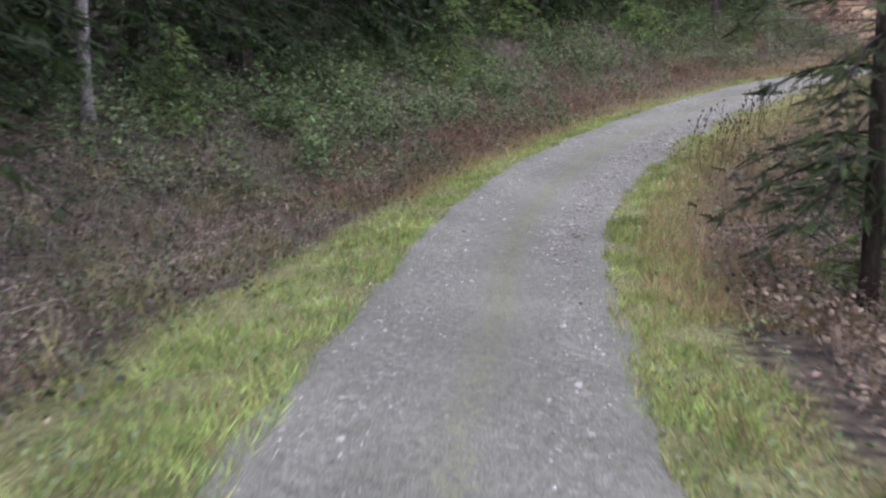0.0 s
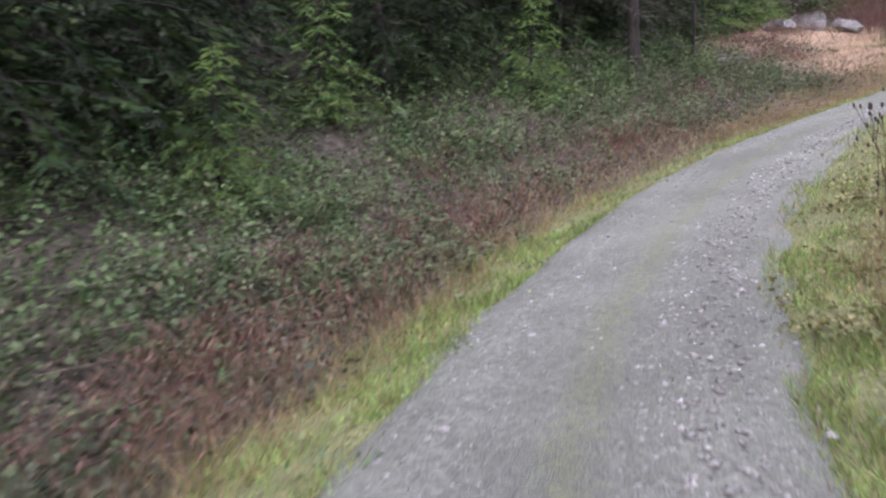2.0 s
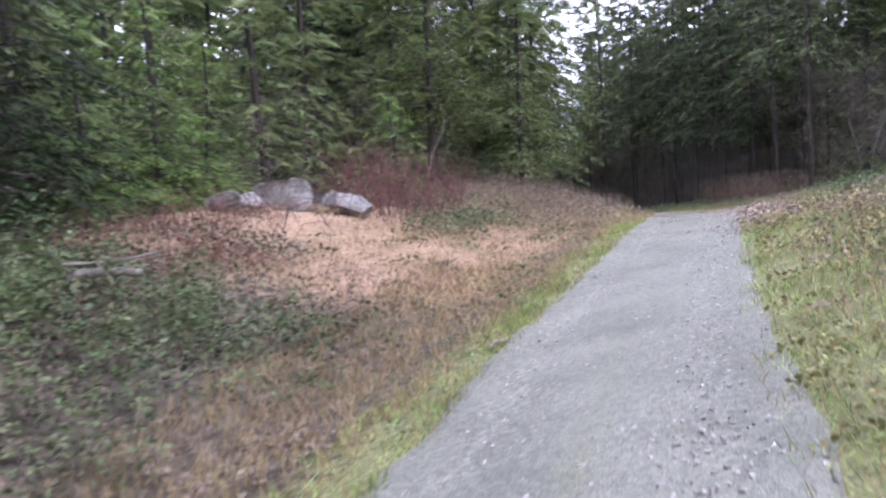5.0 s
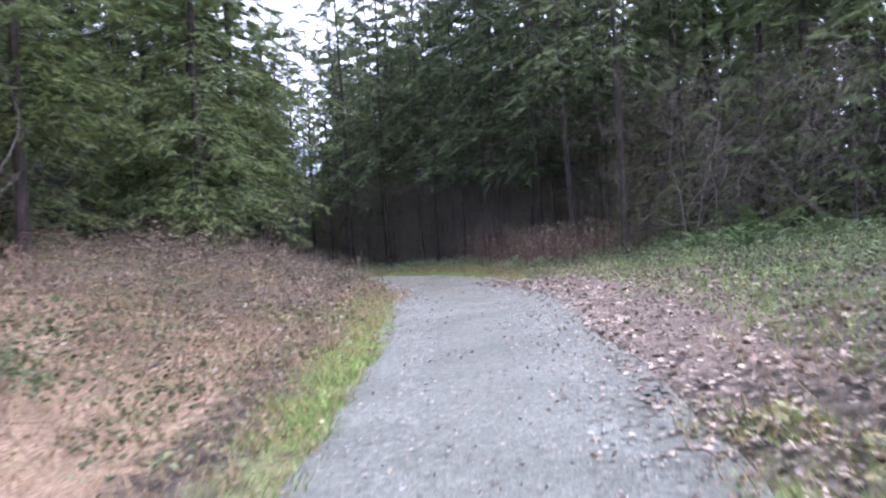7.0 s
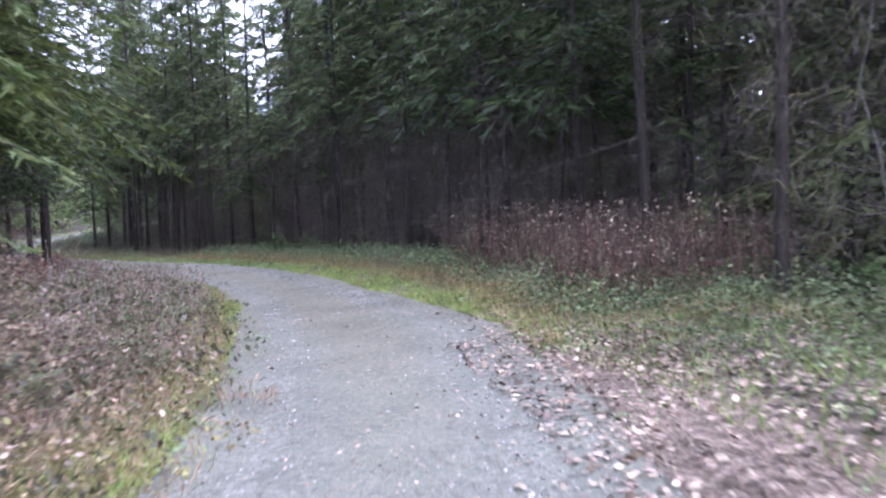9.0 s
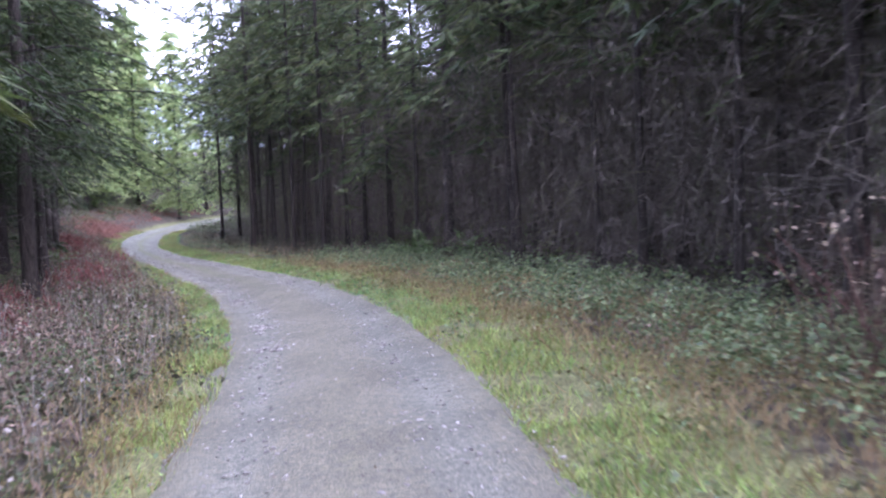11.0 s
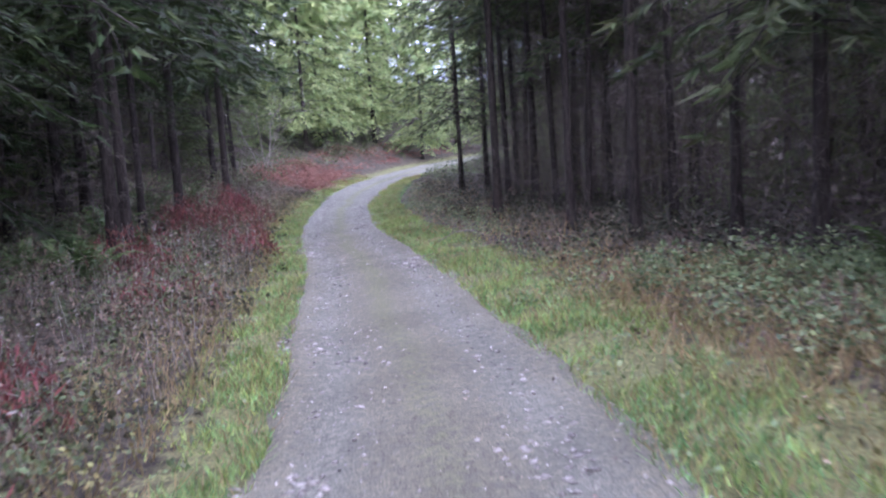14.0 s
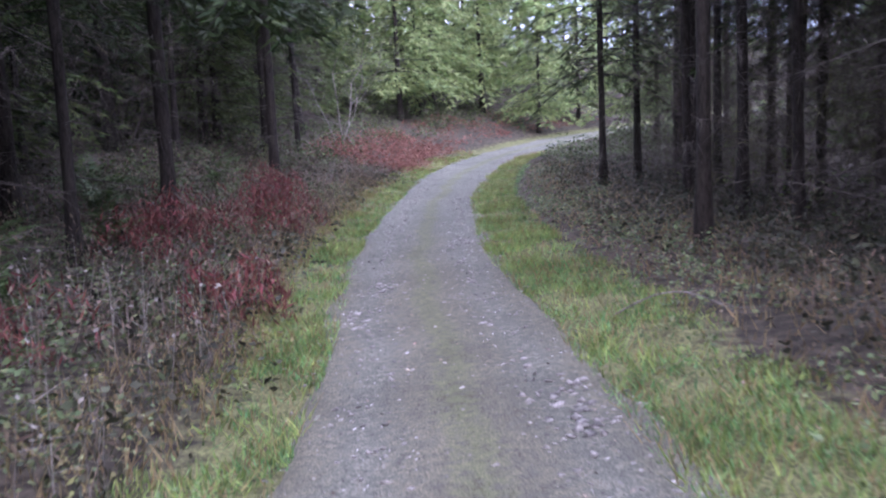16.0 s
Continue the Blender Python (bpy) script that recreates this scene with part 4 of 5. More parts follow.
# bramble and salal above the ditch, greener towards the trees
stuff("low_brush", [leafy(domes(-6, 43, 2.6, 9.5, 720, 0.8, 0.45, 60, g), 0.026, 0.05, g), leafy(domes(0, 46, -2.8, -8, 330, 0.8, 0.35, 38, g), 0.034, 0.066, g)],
      SHADE_LEAF, "low undergrowth coloured dark for the shade below the brambles", "brush")
stuff("bramble_thicket", [
    leafy(domes(13, 40, 4.4, 9.0, 560, 0.42, 1.05, 60, g, 1), 0.032, 0.066, g), leafy(domes(-6, 14, 3.6, 9.0, 150, 0.5, 0.7, 56, g, 1), 0.016, 0.036, g),
    leafy(domes(13, 40, 3.0, 6.0, 480, 0.38, 0.75, 56, g, 1), 0.024, 0.052, g),
    leafy(domes(22, 40, 2.4, 8.0, 300, 0.4, 0.7, 70, g, 1), 0.024, 0.052, g), leafy(domes(34, 40.5, 4.6, 8.0, 90, 0.5, 1.3, 90, g), 0.026, 0.056, g), leafy(domes(-6, 22, 2.7, 6.5, 260, 0.45, 0.5, 56, g), 0.014, 0.034, g),
    leafy(domes(46.2, 48.6, 3.2, 4.4, 20, 0.5, 0.7, 130, g), 0.022, 0.045, g)],
    LEAF, "tangled grey-green bramble leaves covering the bank", "brush")
stuff("withered_brush", [
    leafy(domes(-6, 30, 2.6, 5.6, 260, 0.45, 0.5, 50, g, -1), 0.016, 0.036, g, 0.45), leafy(domes(-6, 15, 3.0, 8.5, 430, 0.5, 0.7, 60, g), 0.014, 0.034, g, 0.45), leafy(domes(28, 43, 1.9, 6.0, 260, 0.45, 0.4, 50, g, -1), 0.016, 0.036, g, 0.45),
    tufts(domes(-6, 43, 2.4, 6.0, 300, 0.4, 0.55, 40, g, -1), 0.03, 0.075, g)],
    DEAD_LEAF, "withered brown leaves among the brush", "brush")
st, tips, tips2 = upright(-6, 42, 2.6, 6.2, 1400, 0.6, 0.005, 0.4, g)
stuff("brown_weed", [st, canes(-6, 42, 3, 8.5, 900, 1.0, 0.005, g), tufts(np.repeat(tips, 3, 0) + 0.05 * g.normal(size=(4200, 3)), 0.02, 0.05, g, 0.3)], BROWN_STEM, "dense dry brown stems along the ditch", "weeds")
stuff("green_brush", [leafy(domes(14, 40, 4.6, 8.6, 240, 0.45, 1.1, 70, g, 1), 0.032, 0.066, g), leafy(domes(12, 40, 6.2, 9.0, 170, 0.7, 1.4, 90, g), 0.025, 0.055, g), leafy(domes(20, 40, 3.4, 6.4, 110, 0.4, 0.8, 80, g), 0.02, 0.046, g), leafy(domes(32, 39, 5.4, 7.4, 46, 0.5, 1.4, 100, g), 0.022, 0.05, g)],
      SALAL, "glossy green broad-leaved shrubs above the brambles", "brush")
stuff("dry_grass", [blades(domes(-5, 18, 2.7, 6.5, 120, 0.4, 0.3, 50, g), g.uniform(0.1, 0.35, 6000), 0.006, 0.5, g)], OLIVE, "olive dry grass in clumps on the bank", "grass")
stuff("pale_weed", [canes(-6, 16, 2.8, 8.5, 420, 0.9, 0.004, g), upright(-6, 16, 2.8, 8.0, 800, 0.55, 0.0035, 0.5, g)[0]], PALE_TWIG, "pale bleached canes and stalks over the brush", "weeds")
band, heads, _ = upright(13, 34, 2.5, 4.2, 800, 0.6, 0.004, 0.3, g)
stuff("rust_weed", [band, tufts(np.repeat(heads, 3, 0) + 0.08 * g.normal(size=(2400, 3)) - [0, 0, 0.12], 0.03, 0.075, g, 0.2), tufts(domes(14, 32, 2.7, 4.2, 80, 0.45, 0.6, 60, g, -1), 0.03, 0.08, g)],
      shade("faded_rust_stem", (0.085, 0.052, 0.036), (0.21, 0.13, 0.088), 0.7, 0.8, 0, 7, 0.4, 0.1, 0.3, 0.025), "band of rust-brown dead weeds along the verge", "weeds")
reds = [tufts(domes(s, s + 2.0, o, o + 0.9, 9, 0.4, 0.6, 110, g), 0.03, 0.08, g) for s, o in ((14, 3.2), (16, 3.9), (19, 3.2), (22, 4.2), (25, 3.0), (28, 4.6), (31, 3.1), (36, 4.4), (40, 4.8))]
stuff("red_weed", reds, RUST_STEM, "patches of rust-red dead stems in the brush", "weeds")

# the other side of the first stretch
stuff("withered_brush", [leafy(domes(0, 30, -2.6, -6.5, 260, 0.5, 0.5, 60, g), 0.025, 0.055, g, 0.45), leafy(domes(26, 47, -3.4, -8, 170, 0.5, 0.5, 50, g), 0.025, 0.05, g, 0.45), leafy(domes(28, 48, -1.5, -4.5, 200, 0.45, 0.18, 40, g), 0.02, 0.045, g, 0.45)],
      DEAD_LEAF, "withered brown leaves and bracken beyond the verge", "brush")
stuff("bramble_thicket", [leafy(domes(0, 30, -3.2, -7, 130, 0.6, 0.6, 60, g), 0.022, 0.048, g), leafy(domes(28, 46, -4.5, -9, 90, 0.6, 0.7, 50, g), 0.022, 0.048, g)],
      LEAF, "low green brambles beyond the verge", "brush")
st, _, _ = upright(0, 46, -2.6, -6.5, 2600, 0.6, 0.006, 0.25, g)
stuff("brown_weed", [st], BROWN_STEM, "dry brown stems on the bank above the verge", "weeds")

# the clearing: dead bracken and grass, a red thicket by the boulders
stuff("dead_bracken", [
    leafy(domes(40.5, 58, 1.3, 8.0, 480, 0.5, 0.24, 52, g), 0.014, 0.036, g, 0.35),
    tufts(domes(38, 60, 1.3, 7.0, 380, 0.4, 0.3, 38, g), 0.03, 0.08, g, 0.1)], TAN_FERN, "flattened tan-orange dead bracken on the clearing", "bracken")
stuff("low_weed", [leafy(domes(40.5, 58, 1.6, 8.0, 200, 0.4, 0.16, 40, g), 0.02, 0.05, g)], LEAF, "small green weeds among dead bracken", "weeds")
st1 = joined([upright(46.4, 49.4, 4.3, 6.2, 420, 1.5, 0.006, 0.3, g)[0], tufts(domes(46.4, 49.4, 4.3, 6.2, 20, 0.5, 1.1, 60, g), 0.03, 0.07, g)])
st2 = upright(41, 45, 5.6, 8.4, 380, 0.55, 0.006, 0.3, g)[0]
stuff("red_thicket", [st1, st2, canes(41, 53, 5.2, 8.5, 160, 1.1, 0.007, g)], MAROON, "dark red bare stems beside the boulders", "weeds")
stuff("withered_brush", [leafy(domes(50, 62, 2.0, 7.5, 210, 0.5, 0.45, 70, g), 0.018, 0.046, g, 0.45), leafy(domes(56, 64, 4.0, 7.5, 120, 0.6, 1.0, 70, g), 0.02, 0.048, g, 0.45), leafy(domes(58, 80, 2.6, 7.0, 320, 0.55, 0.6, 60, g), 0.02, 0.045, g, 0.45)],
      DEAD_LEAF, "brown withered leaves and vines on the mound", "brush")
stuff("dead_bracken", [leafy(domes(48, 62, 1.9, 6.5, 150, 0.4, 0.35, 60, g, 1), 0.016, 0.04, g, 0.4), tufts(domes(48, 62, 1.8, 6.5, 150, 0.35, 0.4, 40, g), 0.03, 0.08, g, 0.1)], TAN_FERN, "tan dead bracken and straw on the mound", "bracken")
stuff("low_brush", [leafy(domes(47, 64, 2.2, 7.5, 90, 0.4, 0.55, 70, g, -1), 0.016, 0.04, g)], SHADE_LEAF, "low undergrowth in clumps on the mound, coloured dark as shade", "brush")
stuff("brown_weed", [upright(49, 62, 2.0, 6.5, 900, 0.6, 0.004, 0.5, g)[0], canes(46, 62, 2.0, 7, 700, 0.9, 0.005, g)], BROWN_STEM, "dry brown stems on the mound", "weeds")

def on_rim(s0, s1, n, g):
    s = g.uniform(s0, s1, n)
    return place(s, -edge_right(s) - 0.05 + 0.3 * g.normal(size=n)) + [0, 0, 0.04]


def on_way(s0, s1, n, g):
    s = g.uniform(s0, s1, n)
    l, r = edge_left(s), -edge_right(s)
    return place(s, r + (l - r) * g.uniform(0, 1, n) ** 1.4) + [0, 0, 0.035]


stuff("brown_weed", [upright(s, s + 1.4, o, o - 0.9, 110, 0.95, 0.006, 0.2, g)[0] for s, o in ((33, -2.3), (35, -2.6), (37, -2.2), (38.6, -2.9), (41, -2.6), (43, -3.0), (31, -2.4), (45, -3.2))],
      SEED, "clumps of dark dry stalks on the bank", "weeds")
# leaf litter and greenery opposite the clearing
stuff("leaf_litter", [
    leaves(spread(44, 62, -0.75, -2.6, 5600, g) + [0, 0, 0.04], g.uniform(0.018, 0.052, 5600), 0.7, 0.85, None, g),
    leaves(spread(46, 63, -2.2, -5.0, 2600, g) + [0, 0, 0.05], g.uniform(0.012, 0.036, 2600), 0.7, 0.8, None, g),
    leaves(on_way(45, 66, 4200, g), g.uniform(0.008, 0.028, 4200), 0.7, 0.9, None, g), leaves(on_rim(44, 64, 4200, g), g.uniform(0.012, 0.034, 4200), 0.7, 0.85, None, g), leaves(on_way(62, 120, 500, g), g.uniform(0.008, 0.022, 500), 0.7, 0.9, None, g),
    leaves(spread(48, 61, 1.6, 6.0, 2400, g) + g.uniform(0.04, 0.35, (2400, 1)) * [0, 0, 1], g.uniform(0.016, 0.045, 2400), 0.7, 0.8, None, g),
    leaves(spread(62, 122, -1.4, -4.0, 900, g) + [0, 0, 0.06], g.uniform(0.01, 0.026, 900), 0.7, 0.8, None, g)],
    LITTER, "fallen brown and tan leaves strewn beside the track", "leaves")
stuff("leafy_weed", [
    leafy(domes(62, 91, -2.7, -5.4, 800, 0.36, 0.5, 46, g), 0.017, 0.04, g),
    leafy(domes(90, 122, -1.9, -3.4, 200, 0.36, 0.35, 45, g, 1), 0.015, 0.034, g)],
    PALE_LEAF, "low green brambles and weeds before the dark stand", "weeds")
stuff("leafy_weed", [leafy(domes(46, 66, -2.5, -7.5, 760, 0.36, 0.32, 50, g), 0.015, 0.036, g), leafy(domes(48, 66, -3.5, -8, 180, 0.45, 0.6, 50, g), 0.018, 0.042, g)], LEAF, "low green weeds among the fallen leaves", "weeds")
stuff("withered_brush", [leafy(domes(46, 62, -1.6, -5.5, 260, 0.4, 0.25, 40, g), 0.016, 0.036, g, 0.45), leafy(domes(62, 98, -2.6, -6.5, 130, 0.4, 0.4, 40, g, -1), 0.015, 0.034, g, 0.45), tufts(domes(62, 122, -2.6, -6.0, 240, 0.4, 0.5, 30, g, -1), 0.03, 0.07, g), leafy(domes(86, 122, -2.1, -3.4, 90, 0.3, 0.25, 34, g), 0.014, 0.03, g, 0.45)], DEAD_LEAF, "withered weeds before the dark stand", "brush")
# the tall red-brown clump at the bend
st, tips, tips2 = upright(63.0, 71.2, -3.2, -6.2, 760, 1.25, 0.006, 0.16, g)
stuff("red_weed", [upright(63.0, 71.0, -3.2, -6.4, 520, 1.2, 0.006, 0.28, g)[0], tufts(domes(63.2, 71, -3.3, -6.2, 26, 0.4, 1.2, 60, g), 0.025, 0.06, g, 0.3)], MAROON, "red stems in the tall weed clump at the bend", "weeds")
stuff("brown_weed", [st, tufts(domes(63.2, 71, -3.3, -6.2, 20, 0.4, 1.2, 60, g), 0.025, 0.06, g, 0.3)], BROWN_STEM, "tall clump of dry brown weeds at the bend", "weeds")
stuff("dry_seedhead", [leafy(np.repeat(np.concatenate([tips, tips2]), 2, 0) + 0.03 * g.normal(size=(4 * len(tips), 3)), 0.014, 0.036, g)], LITTER, "pale dry seed heads on the weeds", "weeds")

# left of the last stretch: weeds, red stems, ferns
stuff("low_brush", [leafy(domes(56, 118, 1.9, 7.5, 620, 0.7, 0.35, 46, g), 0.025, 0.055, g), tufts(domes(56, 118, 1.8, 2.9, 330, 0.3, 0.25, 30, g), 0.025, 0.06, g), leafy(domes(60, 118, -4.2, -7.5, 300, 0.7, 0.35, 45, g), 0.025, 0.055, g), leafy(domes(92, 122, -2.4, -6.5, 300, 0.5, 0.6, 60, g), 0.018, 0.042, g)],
      SHADE_LEAF, "low undergrowth coloured dark for the shade below the weeds", "brush")
stuff("bramble_thicket", [leafy(domes(58, 118, 2.2, 7.0, 1000, 0.42, 0.55, 46, g, 1), 0.015, 0.034, g), leafy(domes(84, 112, 2.4, 6.0, 330, 0.4, 0.5, 44, g), 0.018, 0.042, g), leafy(domes(60, 80, 1.9, 5.2, 230, 0.4, 0.5, 44, g), 0.015, 0.036, g), leafy(domes(47, 62, 1.8, 7.0, 220, 0.4, 0.35, 44, g, 1), 0.014, 0.034, g)],
      LEAF, "grey-green brambles and weeds below the trees", "brush")
stuff("withered_brush", [leafy(domes(58, 118, 2.0, 6.8, 640, 0.42, 0.55, 45, g, -1), 0.015, 0.034, g, 0.45), tufts(domes(58, 118, 1.9, 6.5, 640, 0.4, 0.65, 34, g, -1), 0.025, 0.07, g)],
      DEAD_LEAF, "withered brown weeds below the trees", "brush")
st, tips, tips2 = upright(60, 116, 1.9, 5.4, 1500, 0.7, 0.004, 0.35, g)
stuff("brown_weed", [st, tufts(np.repeat(tips, 3, 0) + 0.05 * g.normal(size=(4500, 3)), 0.02, 0.045, g, 0.3)], BROWN_STEM, "dry brown weed stems beside the grass", "weeds")
reds = [tufts(domes(s, s + ln, o, o + w, max(5, int(4.6 * ln * w)), 0.45, 1.1 * h, 130, g), 0.03, 0.085, g) for s, ln, o, w, h in
        ((67, 2, 4.6, 1.2, 0.7), (77, 2, 4.0, 1.4, 0.7), (81, 2, 3.6, 1.6, 0.7), (86, 2.4, 2.8, 1.6, 0.8), (93, 1.6, 2.4, 0.8, 0.6), (96, 1.4, 3.2, 1.4, 0.6),
         (98.5, 1.6, 1.9, 0.6, 0.7), (101.5, 2.2, 2.6, 1.3, 0.7), (104, 2.8, 2.1, 1.4, 0.8), (108, 2, 2.8, 1.2, 0.6))]
stuff("red_weed", reds, RED_STEM, "dark red stems in patches beside the grass", "weeds")
stuff("dead_bracken", [leafy(domes(118, 127, 1.8, 4.6, 170, 0.6, 0.5, 80, g), 0.025, 0.06, g, 0.35), leafy(domes(128, 146, 2.4, 5.2, 90, 0.6, 0.4, 60, g), 0.03, 0.07, g, 0.35)],
      shade("rust_bracken", (0.15, 0.072, 0.055), (0.32, 0.165, 0.125), 1, 0.85, 0, 6, 0.4, 0.15, 0.2, 0.02), "rust-red dead bracken on the bank at the bend", "bracken")
st, tips, tips2 = upright(60, 100, 1.8, 4.6, 700, 0.75, 0.004, 0.15, g)
stuff("dry_seedhead", [st, leafy(np.concatenate([tips, tips2]), 0.015, 0.03, g)], PALE_TWIG, "pale seed heads on thin dry stalks", "weeds")

# verge grass on both sides
def patchy(p, k=1.0):
    """Uneven cover, from 0 to 1."""
    x, y = p[:, 0] * k, p[:, 1] * k
    v = np.sin(1.9 * x + 0.8 * y) + np.sin(2.7 * y - 1.3 * x + 1) + np.sin(4.9 * x + 3.1 * y + 2) + np.sin(6.3 * y - 5.2 * x)
    return np.clip(0.5 + 0.3 * v, 0.08, 1)


def verge(s0, s1, side, wide, n, g):
    s = g.uniform(s0, s1, n)
    e = edge_left(s) if side > 0 else edge_right(s)
    s, e, w = (q[np.interp(s, *wide) > 0.3] for q in (s, e, np.interp(s, *wide)))
    n = len(s)
    p = place(s, side * (e - 0.18 + w * g.uniform(0, 1, n) ** 1.15))
    return p[g.uniform(0, 0.85, n) < patchy(p)]


lw, rw = ([0, 6, 12, 22, 30, 45, 60, 80, 120], [2.4, 2.2, 1.6, 1.1, 0.9, 0.6, 0.9, 0.95, 0.95]), ([0, 15, 30, 43, 47, 60, 66, 80, 95, 120], [1.2, 1.2, 2.0, 1.6, 0.02, 0.05, 1.9, 2.0, 1.3, 0.8])
pieces, dry, lush, dim_stretch = [], [], [], []
for side, wide, n in ((1, lw, 84000), (-1, rw, 100000)):
    p = verge(-4, 128, side, wide, n, g)
    bl = g.uniform(0.03, 0.10, len(p)) * (0.6 + patchy(p, 0.6))
    green = drift(p * 1.3) + np.where(np.hypot(p[:, 0] - 56, p[:, 1] - 91) < 32, 0.7, np.where(p[:, 1] < 13, 0.6, -0.2)) > g.uniform(-0.4, 0.6, len(p))
    pieces.append(blades(p[~green], bl[~green], 0.0065, 0.55, g))
    lush.append(blades(p[green], bl[green], 0.0065, 0.55, g))
    p = verge(-4, 128, side, wide, n // 3, g)
    dry.append(blades(p, g.uniform(0.04, 0.2, len(p)), 0.005, 0.5, g))
dry.append(blades(spread(26, 48, -1.3, -6, 9000, g), g.uniform(0.06, 0.25, 9000), 0.006, 0.5, g))
dry.append(blades(spread(40, 58, 1.3, 5, 9000, g), g.uniform(0.06, 0.25, 9000), 0.006, 0.5, g))
dry.append(blades(spread(60, 94, -2.4, -5, 9000, g), g.uniform(0.1, 0.3, 9000), 0.006, 0.45, g))
dry.append(blades(spread(14, 44, 2.0, 3.4, 8000, g), g.uniform(0.1, 0.35, 8000), 0.006, 0.45, g))
pieces.append(blades(spread(26, 43, -1.2, -4.5, 6000, g), g.uniform(0.06, 0.2, 6000), 0.007, 0.5, g))
dry.append(blades(spread(32, 44, 1.5, 3.4, 6000, g), g.uniform(0.06, 0.25, 6000), 0.006, 0.5, g))
dry.append(blades(spread(8, 30, -1.5, -3.8, 12000, g), g.uniform(0.08, 0.3, 12000), 0.006, 0.5, g))
pieces.append(blades(spread(46, 63, -1.7, -6.0, 16000, g), g.uniform(0.06, 0.2, 16000), 0.006, 0.5, g))
stuff("grass", pieces, GRASS, "short green grass along both verges", "grass")
for side, a, b, n, near, far in ((1, 76, 122, 22000, 0.6, 0.6), (-1, 76, 122, 34000, 1.15, 1.0), (1, 46, 64, 9000, 0.5, 0.5), (1, -4, 26, 30000, 1.7, 0.7), (-1, -4, 24, 14000, 0.8, 0.8), (-1, 63, 78, 9000, 0.9, 1.1)):
    p = verge(a, b, side, ([a, b], [near, far]), n, g)
    (dim_stretch if a == 76 else lush).append(blades(p, g.uniform(0.03, 0.1, len(p)), 0.0065, 0.55, g))
stuff("grass", dim_stretch, EMERALD, "damp deep green grass beside the last stretch", "grass")
stuff("grass", lush, LUSH, "lush bright green grass in patches along the verges", "grass")
stuff("dry_grass", dry, DRY_GRASS, "dry straw-coloured grass along the verges", "grass")


# loose stones
def stones(p, size, g):
    n = len(p)
    d = np.array([(1, 0, 0), (0, 1, 0), (-1, 0, 0), (0, -1, 0), (0, 0, 1), (0, 0, -1)], float)
    v = p[:, None] + d[None] * size[:, None, None] * g.uniform(0.5, 1.3, (n, 6, 1)) * [1.25, 0.9, 0.5] + 0.2 * size[:, None, None] * g.normal(size=(n, 6, 3))
    f = np.array([(0, 1, 4), (1, 2, 4), (2, 3, 4), (3, 0, 4), (1, 0, 5), (2, 1, 5), (3, 2, 5), (0, 3, 5)])
    return v.reshape(-1, 3), (np.arange(n)[:, None, None] * 6 + f[None]).reshape(-1, 3)


def on_road(s0, s1, n, g, mid=None, wide=0.3):
    s = g.uniform(s0, s1, n)
    l, r = edge_left(s), -edge_right(s)
    u = g.uniform(0.02, 0.98, n) if mid is None else np.clip(mid + wide * g.normal(size=n), 0.02, 0.98)
    return place(s, r + (l - r) * u) + [0, 0, 0.022]


stuff("stone_chips", [leaves(on_road(-4, 62, 9000, g) + [0, 0, 0.004], g.uniform(0.006, 0.017, 9000), 0.6, 0.85, None, g), leaves(on_road(62, 126, 6000, g) + [0, 0, 0.004], g.uniform(0.006, 0.018, 6000), 0.6, 0.85, None, g)],
      shade("stone_chip", (0.10, 0.098, 0.092), (0.55, 0.54, 0.52), 30, 0.7, 0, 3, 0.7), "small pale and dark chips of stone on the gravel", "stones")
stuff("loose_stone", [
    stones(on_road(-4, 128, 4200, g), g.uniform(0.01, 0.024, 4200), g),
    stones(on_road(10, 36, 1900, g, 0.27, 0.13), g.uniform(0.012, 0.036, 1900), g),
    stones(on_road(30, 62, 1300, g, 0.3, 0.2), g.uniform(0.01, 0.028, 1300), g),
    *[stones(on_road(c, c + g.uniform(0.5, 1.6), 45, g, g.uniform(0.1, 0.9), 0.07) - [0, 0, 0.006], g.uniform(0.016, 0.042, 45), g) for c in g.uniform(64, 108, 20)],
    stones(on_road(66, 112, 1500, g, 0.5, 0.24), g.uniform(0.01, 0.028, 1500), g)], STONE, "pale loose stones on the gravel", "stones")

# dead twigs and low dark growth between the trunks
def tangle(zones, seed):
    g = np.random.default_rng(seed)
    out = []
    for s0, s1, o0, o1, n, h in zones:
        a = spread(s0, s1, o0, o1, n, g) + np.stack([0 * np.ones(n), 0 * np.ones(n), g.uniform(0, h, n) ** 1.0], -1)
        d = g.normal(size=(n, 3)) * [1, 1, 0.7]
        d /= np.linalg.norm(d, axis=1)[:, None]
        ln = g.uniform(0.3, 1.1, n)[:, None]
        b = a + d * ln
        e = b + (d + 0.7 * g.normal(size=(n, 3))) * ln * 0.5
        out += [tubes(a, b, 0.005, 0.003), tubes(b, e, 0.003, 0.0015)]
    return out


